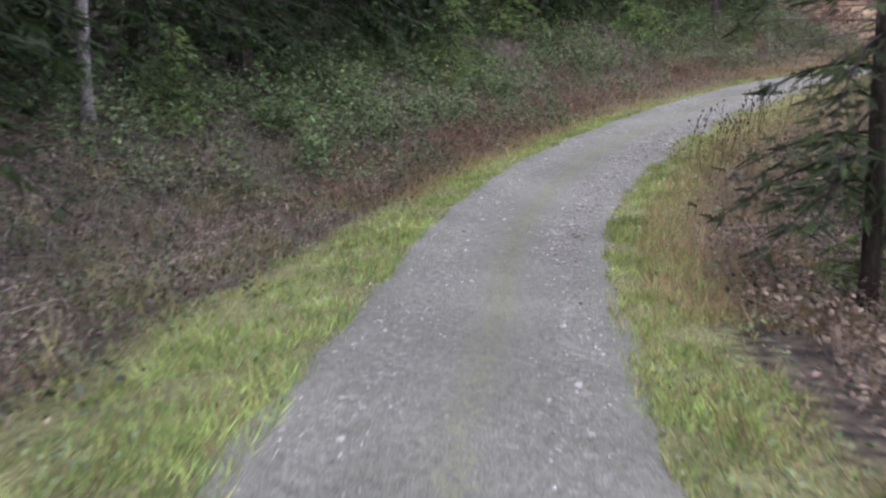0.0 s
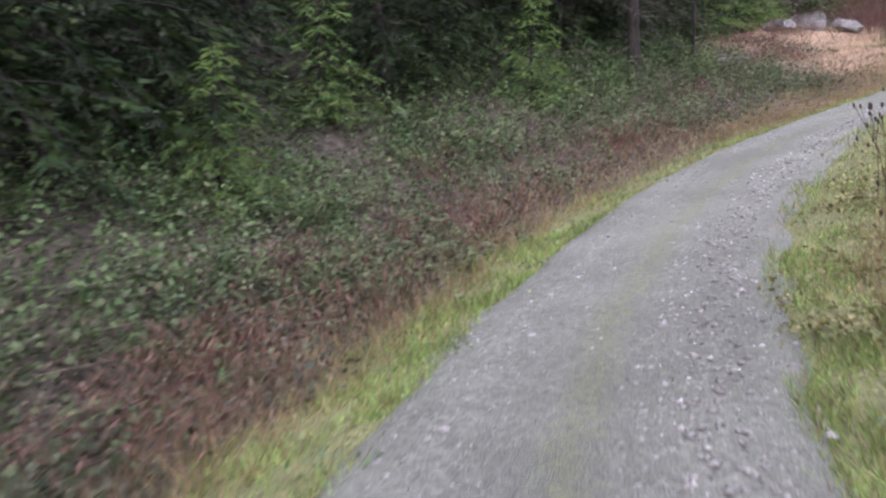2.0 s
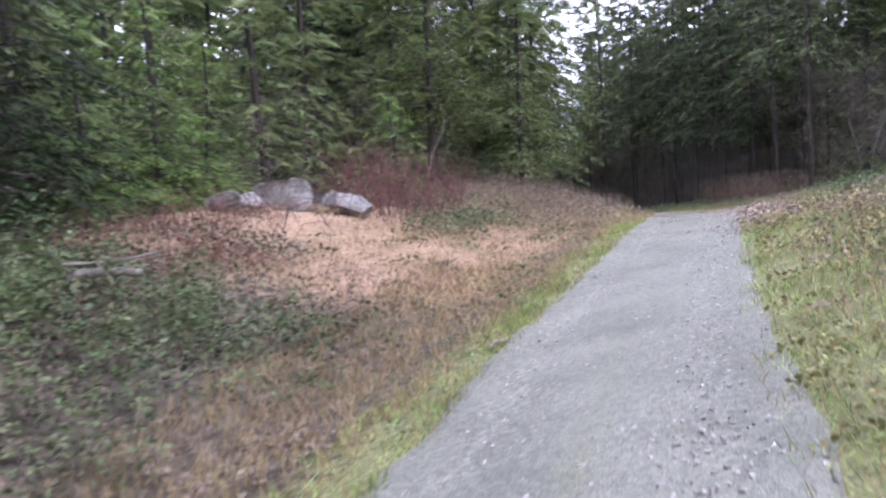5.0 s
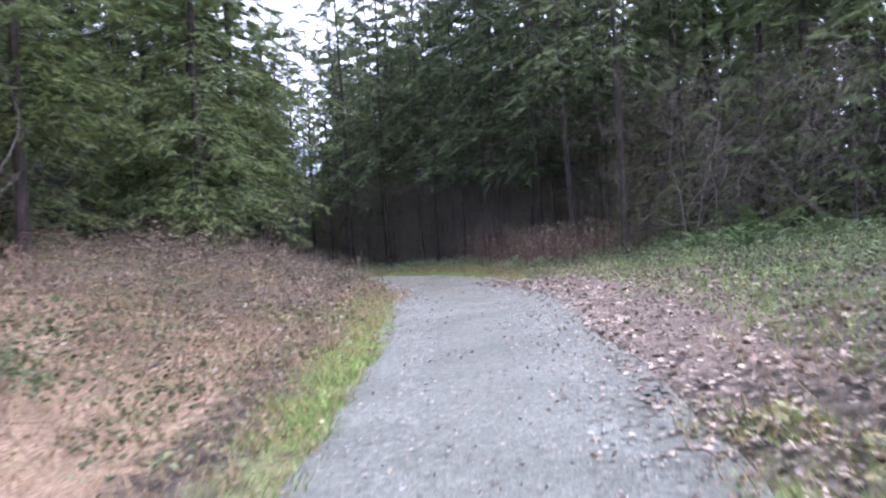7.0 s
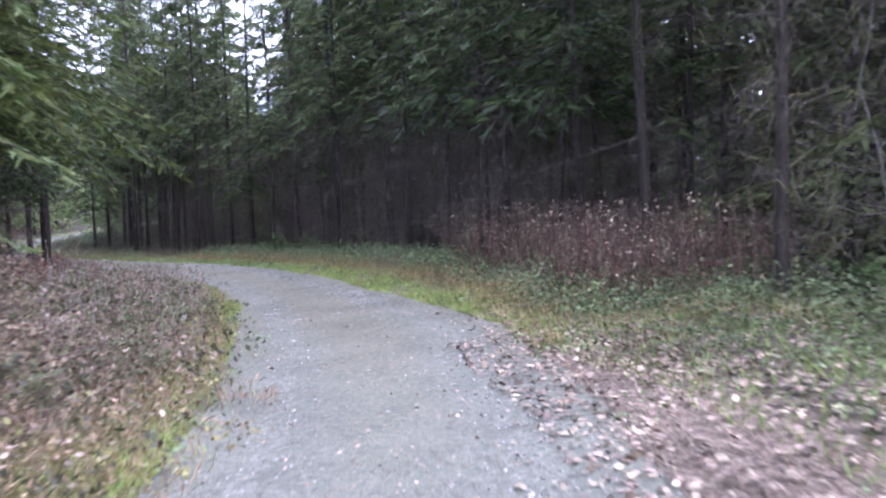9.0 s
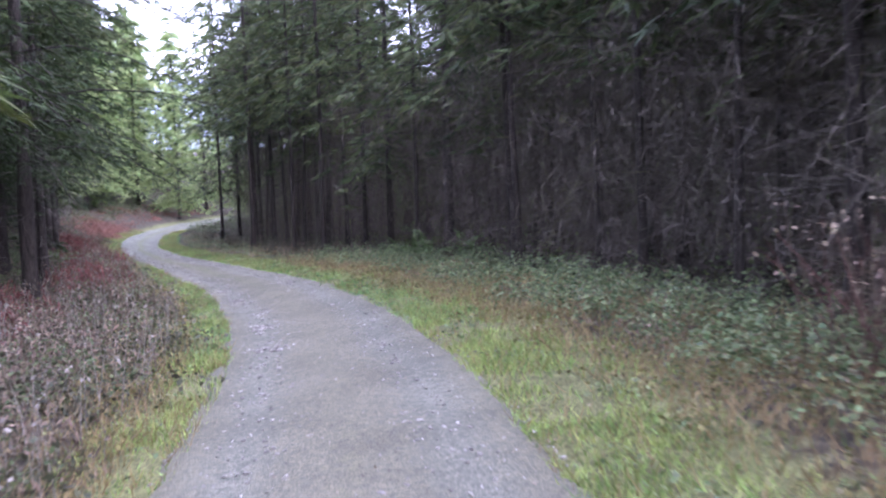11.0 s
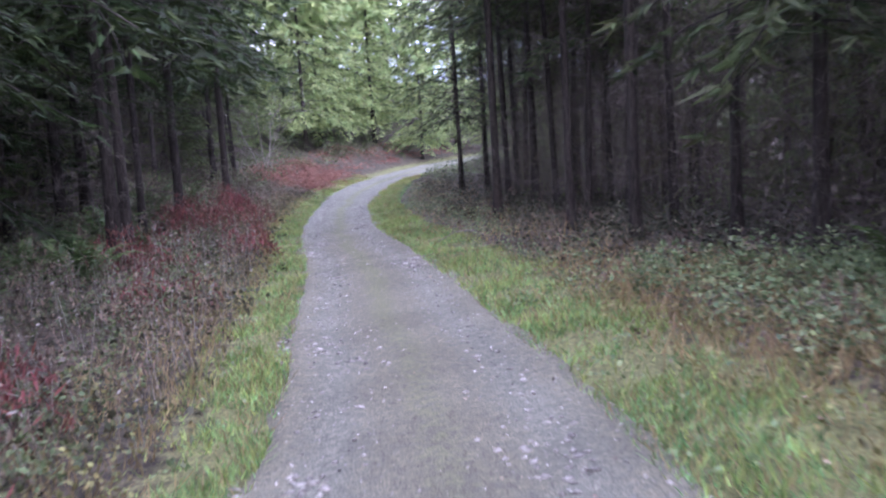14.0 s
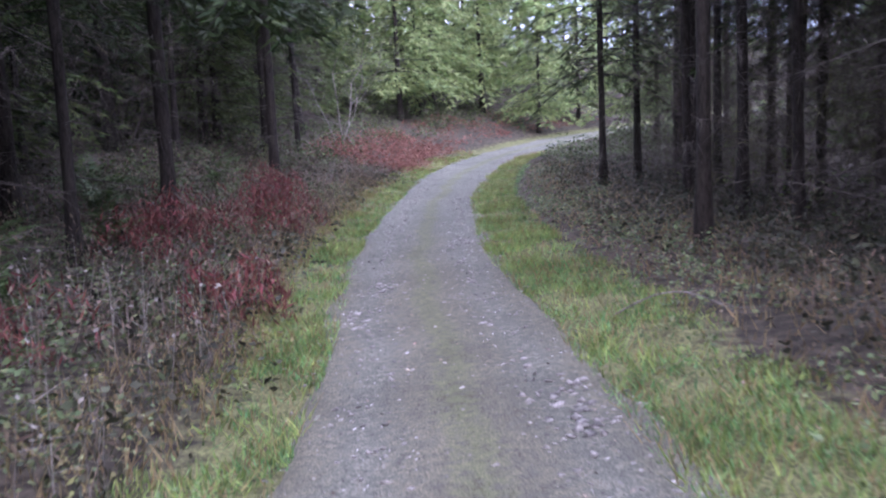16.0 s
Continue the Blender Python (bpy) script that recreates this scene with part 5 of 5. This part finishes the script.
stuff("twig_tangle", tangle(((62, 122, -6.0, -12, 2000, 3.4), (70, 122, -4.8, -6, 400, 1.2), (74, 122, 5.4, 11, 1200, 3.2), (0, 46, 8.5, 14, 1000, 3.0), (46, 72, 8, 14, 500, 2.5)), 61), TWIG,
      "grey tangle of dead twigs between the trunks", "deadwood")
def fuzz(zones, seed):
    """Hair-fine dead twigs hanging in the gloom."""
    g = np.random.default_rng(seed)
    out = []
    for s0, s1, o0, o1, n, h in zones:
        m = n // 40
        hub = spread(s0, s1, o0, o1, m, g) + g.uniform(0.1, 1, (m, 1)) * [0, 0, h]
        a = hub[g.integers(0, m, n)] + g.normal(size=(n, 3)) * [0.38, 0.38, 0.55]
        out.append(spikes(a, g.normal(size=(n, 3)) * [0.6, 0.6, 0.5] - [0, 0, 0.5], g.uniform(0.3, 1.0, n), g.uniform(0.003, 0.007, n), g))
    return out


stuff("fine_twigs", fuzz(((84, 122, -5.6, -12, 26000, 5.0), (84, 122, -4.6, -8.0, 24000, 5.5), (56, 72, -6, -15, 26000, 5.0), (74, 124, 5.4, 12, 26000, 4.5), (-4, 44, 8.5, 14, 9000, 3.5), (46, 74, 8, 14, 9000, 3.5)), 62),
      shade("fine_twig", (0.06, 0.052, 0.045), (0.19, 0.162, 0.138), 2, 0.9, 0, 5, 0.4), "haze of hair-fine dead twigs between the trunks", "deadwood")
stuff("fine_twigs", fuzz(((70, 86, -5.6, -12, 22000, 4.5), (70, 86, -4.6, -8.0, 26000, 4.5)), 64),
      shade("dusty_twig", (0.060, 0.054, 0.044), (0.19, 0.170, 0.140), 2, 0.9, 0, 5, 0.4), "haze of dusty hair-fine twigs between the trunks", "deadwood")
stuff("mossy_twigs", fuzz(((60, 122, -4.8, -10, 15000, 5.0), (74, 122, 5.6, 11, 7000, 4.5)), 63),
      shade("mossy_twig", (0.07, 0.072, 0.032), (0.20, 0.20, 0.095), 2, 0.9, 0, 5, 0.4), "olive mossy dead twigs hanging between the trunks", "deadwood")
stuff("dark_brush", [leafy(domes(58, 122, -5.5, -14, 260, 0.8, 0.9, 36, g), 0.03, 0.06, g), leafy(domes(74, 124, 5.5, 12, 150, 0.8, 0.8, 36, g), 0.03, 0.06, g)],
      NEEDLE, "low dark green growth under the trees", "brush")
# weeds in the grass
stuff("low_weed", [leafy(domes(20, 46, -1.0, -4.6, 560, 0.26, 0.2, 34, g), 0.018, 0.042, g), leafy(domes(62, 92, -1.8, -4.2, 330, 0.26, 0.2, 30, g), 0.015, 0.036, g), leafy(domes(40, 60, 1.3, 5.0, 120, 0.26, 0.16, 30, g), 0.015, 0.034, g), leafy(domes(49, 63, 1.7, 6.5, 240, 0.3, 0.36, 46, g), 0.014, 0.034, g),
                   leafy(domes(58, 112, 1.7, 2.8, 260, 0.22, 0.22, 26, g), 0.014, 0.034, g)],
      OLIVE, "yellow-olive weeds in patches on the verges", "weeds")
stuff("low_weed", [leafy(domes(-4, 120, 1.3, 2.6, 420, 0.22, 0.13, 16, g), 0.015, 0.035, g), leafy(domes(-4, 120, -1.25, -2.9, 420, 0.25, 0.15, 16, g), 0.015, 0.035, g)],
      PALE_LEAF, "small weeds in the verge grass", "weeds")
dg = [blades(spread(62, 90, -1.9, -4.6, 7000, g), g.uniform(0.08, 0.3, 7000), 0.006, 0.5, g), blades(spread(90, 122, -2.5, -4.4, 2000, g), g.uniform(0.1, 0.35, 2000), 0.006, 0.45, g),
      blades(spread(56, 116, 1.7, 2.8, 8000, g), g.uniform(0.08, 0.3, 8000), 0.006, 0.4, g)]
dg.append(blades(spread(84, 122, -2.0, -3.4, 3000, g), g.uniform(0.05, 0.22, 3000), 0.006, 0.5, g))
stuff("dry_grass", dg, DRY_GRASS, "dry straw-coloured grass before the brush", "grass")
stuff("bramble_thicket", [leafy(domes(112, 146, 3.5, 11, 330, 0.8, 0.8, 60, g), 0.035, 0.07, g), leafy(domes(120, 146, -2.5, -10, 220, 0.8, 0.7, 60, g), 0.035, 0.07, g)],
      LEAF, "green brambles on the bank at the far bend", "brush")


# ---- single things beside the track ----
def boulder(x, y, size, flat, seed):
    bm = bmesh.new()
    bmesh.ops.create_icosphere(bm, subdivisions=3, radius=1)
    g = np.random.default_rng(seed)
    cuts = [(Vector(g.normal(size=3)).normalized(), g.uniform(0.4, 0.62)) for _ in range(13)]
    for v in bm.verts:
        p = v.co.copy()
        for c, depth in cuts:
            over = p.dot(c) - depth
            if over > 0:
                p -= c * over
        p += 0.035 * Vector(noise.noise_vector(p * 2.6 + Vector((seed, 0, 0)))) + 0.025 * Vector(noise.noise_vector(p * 8))
        p *= 1.25
        v.co = Vector((p.x * size, p.y * size * 0.8, p.z * size * flat))
    for f in bm.faces:
        f.smooth = False
    me = bpy.data.meshes.new("boulder")
    bm.to_mesh(me)
    bm.free()
    me.materials.append(BOULDER)
    ob = tagged(new("boulder", me), "pale grey angular boulder at the back of the clearing", "boulder", "boulders on the clearing")
    ob.matrix_basis = pose(x, y, float(ground_z(x, y)[0][0]) + size * flat * 0.38, g.uniform(-12, 12), g.uniform(-12, 12), g.uniform(0, 360))


for n, (x, y, size, flat) in enumerate(((18.7, 49.4, 0.5, 0.6), (19.5, 50.0, 0.55, 0.7), (19.85, 48.2, 0.78, 0.72), (21.5, 49.3, 0.5, 0.85), (21.25, 47.9, 0.58, 0.75), (20.6, 48.9, 0.5, 0.8))):
    boulder(x, y, size, flat, n + 3)


def log(name, x, y, length, r, turn, lift, label, material=WOOD):
    me, _ = trunk_mesh(name, length, r, r * 0.6, material, int(x * 10), 8, 0.05, 8)
    z = float(ground_z(x, y)[0][0])
    ob = tagged(new(name, me), label, "log" if r > 0.04 else "branch")
    ob.matrix_basis = pose(x, y, z + lift, 88, 0, turn)
    return ob


log("log", 14.1, 42.75, 0.95, 0.075, 52, 0.4, "pale weathered log lying in the brambles")
log("fallen_branch", 14.0, 42.6, 1.2, 0.02, 61, 0.58, "thin pale broken branch over the log")
log("fallen_branch", 17.0, 38.1, 0.7, 0.018, -60, 0.04, "short pale stick on the gravel")


def seedhead_stalk(seed):
    """A tall dry stalk with side stems, each ending in a dark seed head."""
    g = np.random.default_rng(seed)
    ob = tagged(new("seedhead_stalk"), "tall dry stalk with dark seed heads at the verge", "weed", "seed stalks on the verge")
    h = g.uniform(0.8, 1.15)
    p = np.array([(0, 0, -0.05), (0.03 * g.normal(), 0.03 * g.normal(), 0.5 * h), (0.08 * g.normal(), 0.08 * g.normal(), h)])
    k = g.uniform(0.45, 0.9, 4)
    a = p[1] + (p[2] - p[1]) * ((k - 0.45) / 0.55)[:, None]
    b = a + np.stack([g.normal(size=4) * 0.09, g.normal(size=4) * 0.09, g.uniform(0.12, 0.3, 4)], -1)
    part("stem", mesh_of("stem", *joined([tubes(p[:-1], p[1:], [0.007, 0.005], [0.005, 0.004]), tubes(a, b, 0.004, 0.002)]), SEED), ob)
    tips = np.concatenate([p[2:], b])
    for t in tips:
        bm = bmesh.new()
        bmesh.ops.create_icosphere(bm, subdivisions=1, radius=1)
        for v in bm.verts:
            v.co = Vector((v.co.x * 0.016, v.co.y * 0.016, v.co.z * 0.034)) * (1 + 0.15 * g.normal()) + Vector(t)
        me = bpy.data.meshes.new("seed_head")
        bm.to_mesh(me)
        bm.free()
        me.materials.append(SEED)
        part("seed_head", me, ob)
    return ob


STALKS = [seedhead_stalk(k) for k in (71, 72, 73)]
gs2 = np.random.default_rng(74)
for n in range(54):
    q = place(gs2.uniform(18.5, 31), -gs2.uniform(1.5, 2.5))
    m = pose(float(q[0]), float(q[1]), float(q[2]), gs2.normal() * 6, gs2.normal() * 6, gs2.uniform(0, 360))
    ob = STALKS[n] if n < 3 else copy_thing(STALKS[n % 3], m)
    ob.matrix_basis = m


def stone_mesh(seed):
    g = np.random.default_rng(seed)
    bm = bmesh.new()
    bmesh.ops.create_icosphere(bm, subdivisions=1, radius=1)
    for v in bm.verts:
        v.co = Vector((v.co.x * 1.2, v.co.y * 0.85, v.co.z * 0.45)) * g.uniform(0.75, 1.15)
    me = bpy.data.meshes.new("stone")
    bm.to_mesh(me)
    bm.free()
    me.materials.append(STONE)
    return me


# larger stones that lie loose on the track
STONES = [tagged(new("stone", stone_mesh(k)), "small pale angular stone lying on the gravel", "stone", "loose stones on the track") for k in (81, 82, 83, 84)]
for n in range(210):
    s0 = gs2.uniform(4, 62) if n < 90 else gs2.uniform(62, 108)
    r0, l0 = edge_right(s0), edge_left(s0)
    q = place(s0, -r0 + (r0 + l0) * np.clip(0.42 + 0.24 * gs2.normal(), 0.06, 0.94))
    size = gs2.uniform(0.02, 0.045)
    m = pose(float(q[0]), float(q[1]), float(q[2]) + 0.016, gs2.normal() * 8, gs2.normal() * 8, gs2.uniform(0, 360)) @ Matrix.Scale(size, 4)
    ob = STONES[n] if n < 4 else copy_thing(STONES[n % 4], m)
    ob.matrix_basis = m


def frond_mesh(length, seed):
    """An arching fern frond: midrib and paired leaflets."""
    g = np.random.default_rng(seed)
    u = np.linspace(0, 1, 26)
    spine = np.stack([length * u, 0 * u, length * (0.75 * u - 0.75 * u**2.2)], -1)
    rib = tubes(spine[:-1], spine[1:], 0.005, 0.004)
    c, d = [], []
    for k in range(2, 26):
        w = 0.17 * length * math.sin(math.pi * (0.12 + 0.88 * u[k]) ** 0.8) + 0.015
        for sgn in (-1, 1):
            way2 = np.array([0.35, sgn, -0.2 + 0.1 * g.normal()])
            c.append(spine[k] + way2 * w * 0.5), d.append(way2)
    c, d = np.array(c), np.array(d)
    size = np.abs(c[:, 1]) * 1.05
    lv = leaves(c, size, 0.2, 0.9, d, g)
    return mesh_of("frond", *joined([rib, lv]), FERN)


FRONDS = [frond_mesh(0.75, 1), frond_mesh(0.95, 2), frond_mesh(0.6, 3)]


def fern(x, y, size, seed):
    g = np.random.default_rng(seed)
    ob = tagged(new("fern"), "green sword fern with arching fronds in the brush", "fern", "ferns beside the track")
    z = float(ground_z(x, y)[0][0])
    ob.matrix_basis = pose(x, y, z + 0.05, 0, 0, g.uniform(0, 360))
    for k in range(11):
        fr = part("frond", FRONDS[k % 3], ob)
        fr.matrix_basis = pose(0, 0, 0, g.uniform(-15, 15), g.uniform(-50, -5), k * 33 + g.uniform(-10, 10)) @ Matrix.Scale(size * g.uniform(0.8, 1.15), 4)


spots = [(s, o) for s, o in ((57.5, -5.2), (58.8, -5.6), (60.2, -6.2), (59.2, -6.8), (61.8, -6.0), (55.4, -4.2), (56.2, -4.9), (57.0, -4.3), (58.2, -4.4), (54.6, -5.0), (59.4, -5.0), (84.5, -4.6), (86.5, -4.4), (88.5, -4.6), (74, 6.0), (89, 5.2), (93, 5.0), (96, 5.4), (99, 4.6),
                            (101, 5.2), (104, 4.9), (107, 5.0), (98, 4.0), (102.5, 4.2), (105.5, 5.6), (109, 4.4), (111, 5.0), (95, 4.2), (91, 6.4), (9, 6.6), (17, 6.4), (21, 7.0), (27, 6.2), (30, 6.6), (33, 5.6), (25, 5.2))]
for n, (s, o) in enumerate(spots):
    q = place(s, o)
    fern(float(q[0]), float(q[1]), 0.95 if n % 3 else 1.2, n)


def bare_shrub(x, y, height, seed, label, material):
    """A leafless shrub: several stems that fork and fork again."""
    g = np.random.default_rng(seed)
    ob = tagged(new("bare_shrub"), label, "shrub")
    ob.matrix_basis = pose(x, y, float(ground_z(x, y)[0][0]))
    for k in range(4):
        rods = []

        def grow(p, d, ln, r, depth):
            for _ in range(3):
                d = d + 0.22 * Vector(g.normal(size=3)) + Vector((0, 0, 0.06))
                d.normalize()
                q = p + d * ln / 3
                rods.append((tuple(p), tuple(q), r, r * 0.85))
                p, r = q, r * 0.85
                if depth and g.uniform() < 0.75:
                    grow(p, (d + 0.9 * Vector(g.normal(size=3))).normalized(), ln * 0.6, r * 0.6, depth - 1)
            if depth:
                grow(p, (d + 0.5 * Vector(g.normal(size=3))).normalized(), ln * 0.65, r * 0.8, depth - 1)

        grow(Vector((0.1 * g.normal(), 0.1 * g.normal(), -0.1)), Vector((0.35 * g.normal(), 0.35 * g.normal(), 1)).normalized(), height * 0.5, 0.026 * height / 5, 3)
        a, b, ra, rb = (np.array([r[i] for r in rods]) for i in range(4))
        part("stem", mesh_of("stem", *tubes(a, b, ra, rb), material), ob)


bare_shrub(45.8, 50.1, 6.0, 3, "bare pale grey deciduous shrub before the dark conifers", PALE_TWIG)
bare_shrub(48.7, 52.4, 5.0, 4, "bare brownish shrub before the dark conifers", TWIG)
bare_shrub(42.5, 44.5, 6.0, 5, "bare dark shrub at the wood's edge", TWIG)
bare_shrub(26.5, 52.6, 5.0, 6, "bare brown shrub behind the boulders", TWIG)
bare_shrub(31.6, 37.7, 4.0, 7, "bare dark shrub on the bank", TWIG)
bare_shrub(53.8, 107.1, 6.0, 8, "bare pale shrub leaning over the bend", PALE_TWIG)
bare_shrub(58.9, 109.8, 5.0, 9, "bare pale shrub leaning over the bend", PALE_TWIG)

bare_shrub(49.9, 100.2, 5.0, 12, "bare dark forked shrub among the trunks", BARK)
bare_shrub(52.1, 102.4, 5.5, 13, "bare grey shrub below the conifers", TWIG)
bare_shrub(50.9, 105.1, 5.5, 14, "bare grey shrub below the conifers", PALE_TWIG)


def arched_branch(s, o, length, rise_by, turn, seed):
    """A thin fallen branch that arches over the grass, with a few side twigs."""
    g = np.random.default_rng(seed)
    q = place(s, o)
    u = np.linspace(0, 1, 12)
    p = np.stack([length * u, 0.06 * length * np.sin(3 * u), rise_by * np.sin(math.pi * u) + 0.01], -1)
    r = 0.011 * (1 - 0.7 * u)
    k = g.integers(2, 11, 7)
    d = np.stack([0.7 + 0 * k, g.normal(size=7) * 0.5, 0.25 * g.normal(size=7)], -1) * 0.3
    ob = tagged(new("branch", mesh_of("branch", *joined([tubes(p[:-1], p[1:], r[:-1], r[1:]), tubes(p[k], p[k] + d, 0.005, 0.002)]), PALE_TWIG)), "thin bleached fallen branch arching over the verge grass", "branch")
    ob.matrix_basis = pose(float(q[0]), float(q[1]), float(q[2]), 0, 0, turn)


arched_branch(97.6, -1.25, 1.1, 0.22, -40, 5)
# a pale-barked trunk among the dark boughs
birch = tagged(new("birch"), "pale-barked slender birch in front of dark conifers", "tree")
tm, _ = trunk_mesh("trunk", 11, 0.12, 0.03, PALE_BARK, 5, 10, 0.2, 24)
pale = part("trunk", tm, birch)
gb = np.random.default_rng(8)
hh = gb.uniform(5, 10.5, 26)
az = gb.uniform(0, 6.283, 26)
aa = np.stack([0 * hh, 0 * hh, hh], -1)
bb = aa + np.stack([np.cos(az), np.sin(az), 0.7 + 0 * az], -1) * gb.uniform(0.6, 1.6, 26)[:, None]
tagged(part("crown", mesh_of("crown", *tubes(aa, bb, 0.02, 0.006), TWIG), birch, "bare thin twigs"), kind="stuff")
birch.matrix_basis = pose(-6.1, 15.5, float(ground_z(-6.1, 15.5)[0][0]))

# ---- the far ridge beyond the trees; the haze of distance is painted into its colour ----
ridge_x = np.linspace(-1600, 1600, 80)
top = 120 + 35 * np.sin(ridge_x / 210) + 18 * np.sin(ridge_x / 77 + 1) + 6 * np.sin(ridge_x / 19)
rv = np.concatenate([np.stack([ridge_x, 0 * ridge_x, top * k], -1) + [0, d, -20] for k, d in ((0, 0), (0.6, 60), (1, 200), (0.5, 500))])
ri = np.arange(320).reshape(4, 80)
rf = np.stack([ri[:-1, :-1], ri[:-1, 1:], ri[1:, 1:], ri[1:, :-1]], -1).reshape(-1, 4)
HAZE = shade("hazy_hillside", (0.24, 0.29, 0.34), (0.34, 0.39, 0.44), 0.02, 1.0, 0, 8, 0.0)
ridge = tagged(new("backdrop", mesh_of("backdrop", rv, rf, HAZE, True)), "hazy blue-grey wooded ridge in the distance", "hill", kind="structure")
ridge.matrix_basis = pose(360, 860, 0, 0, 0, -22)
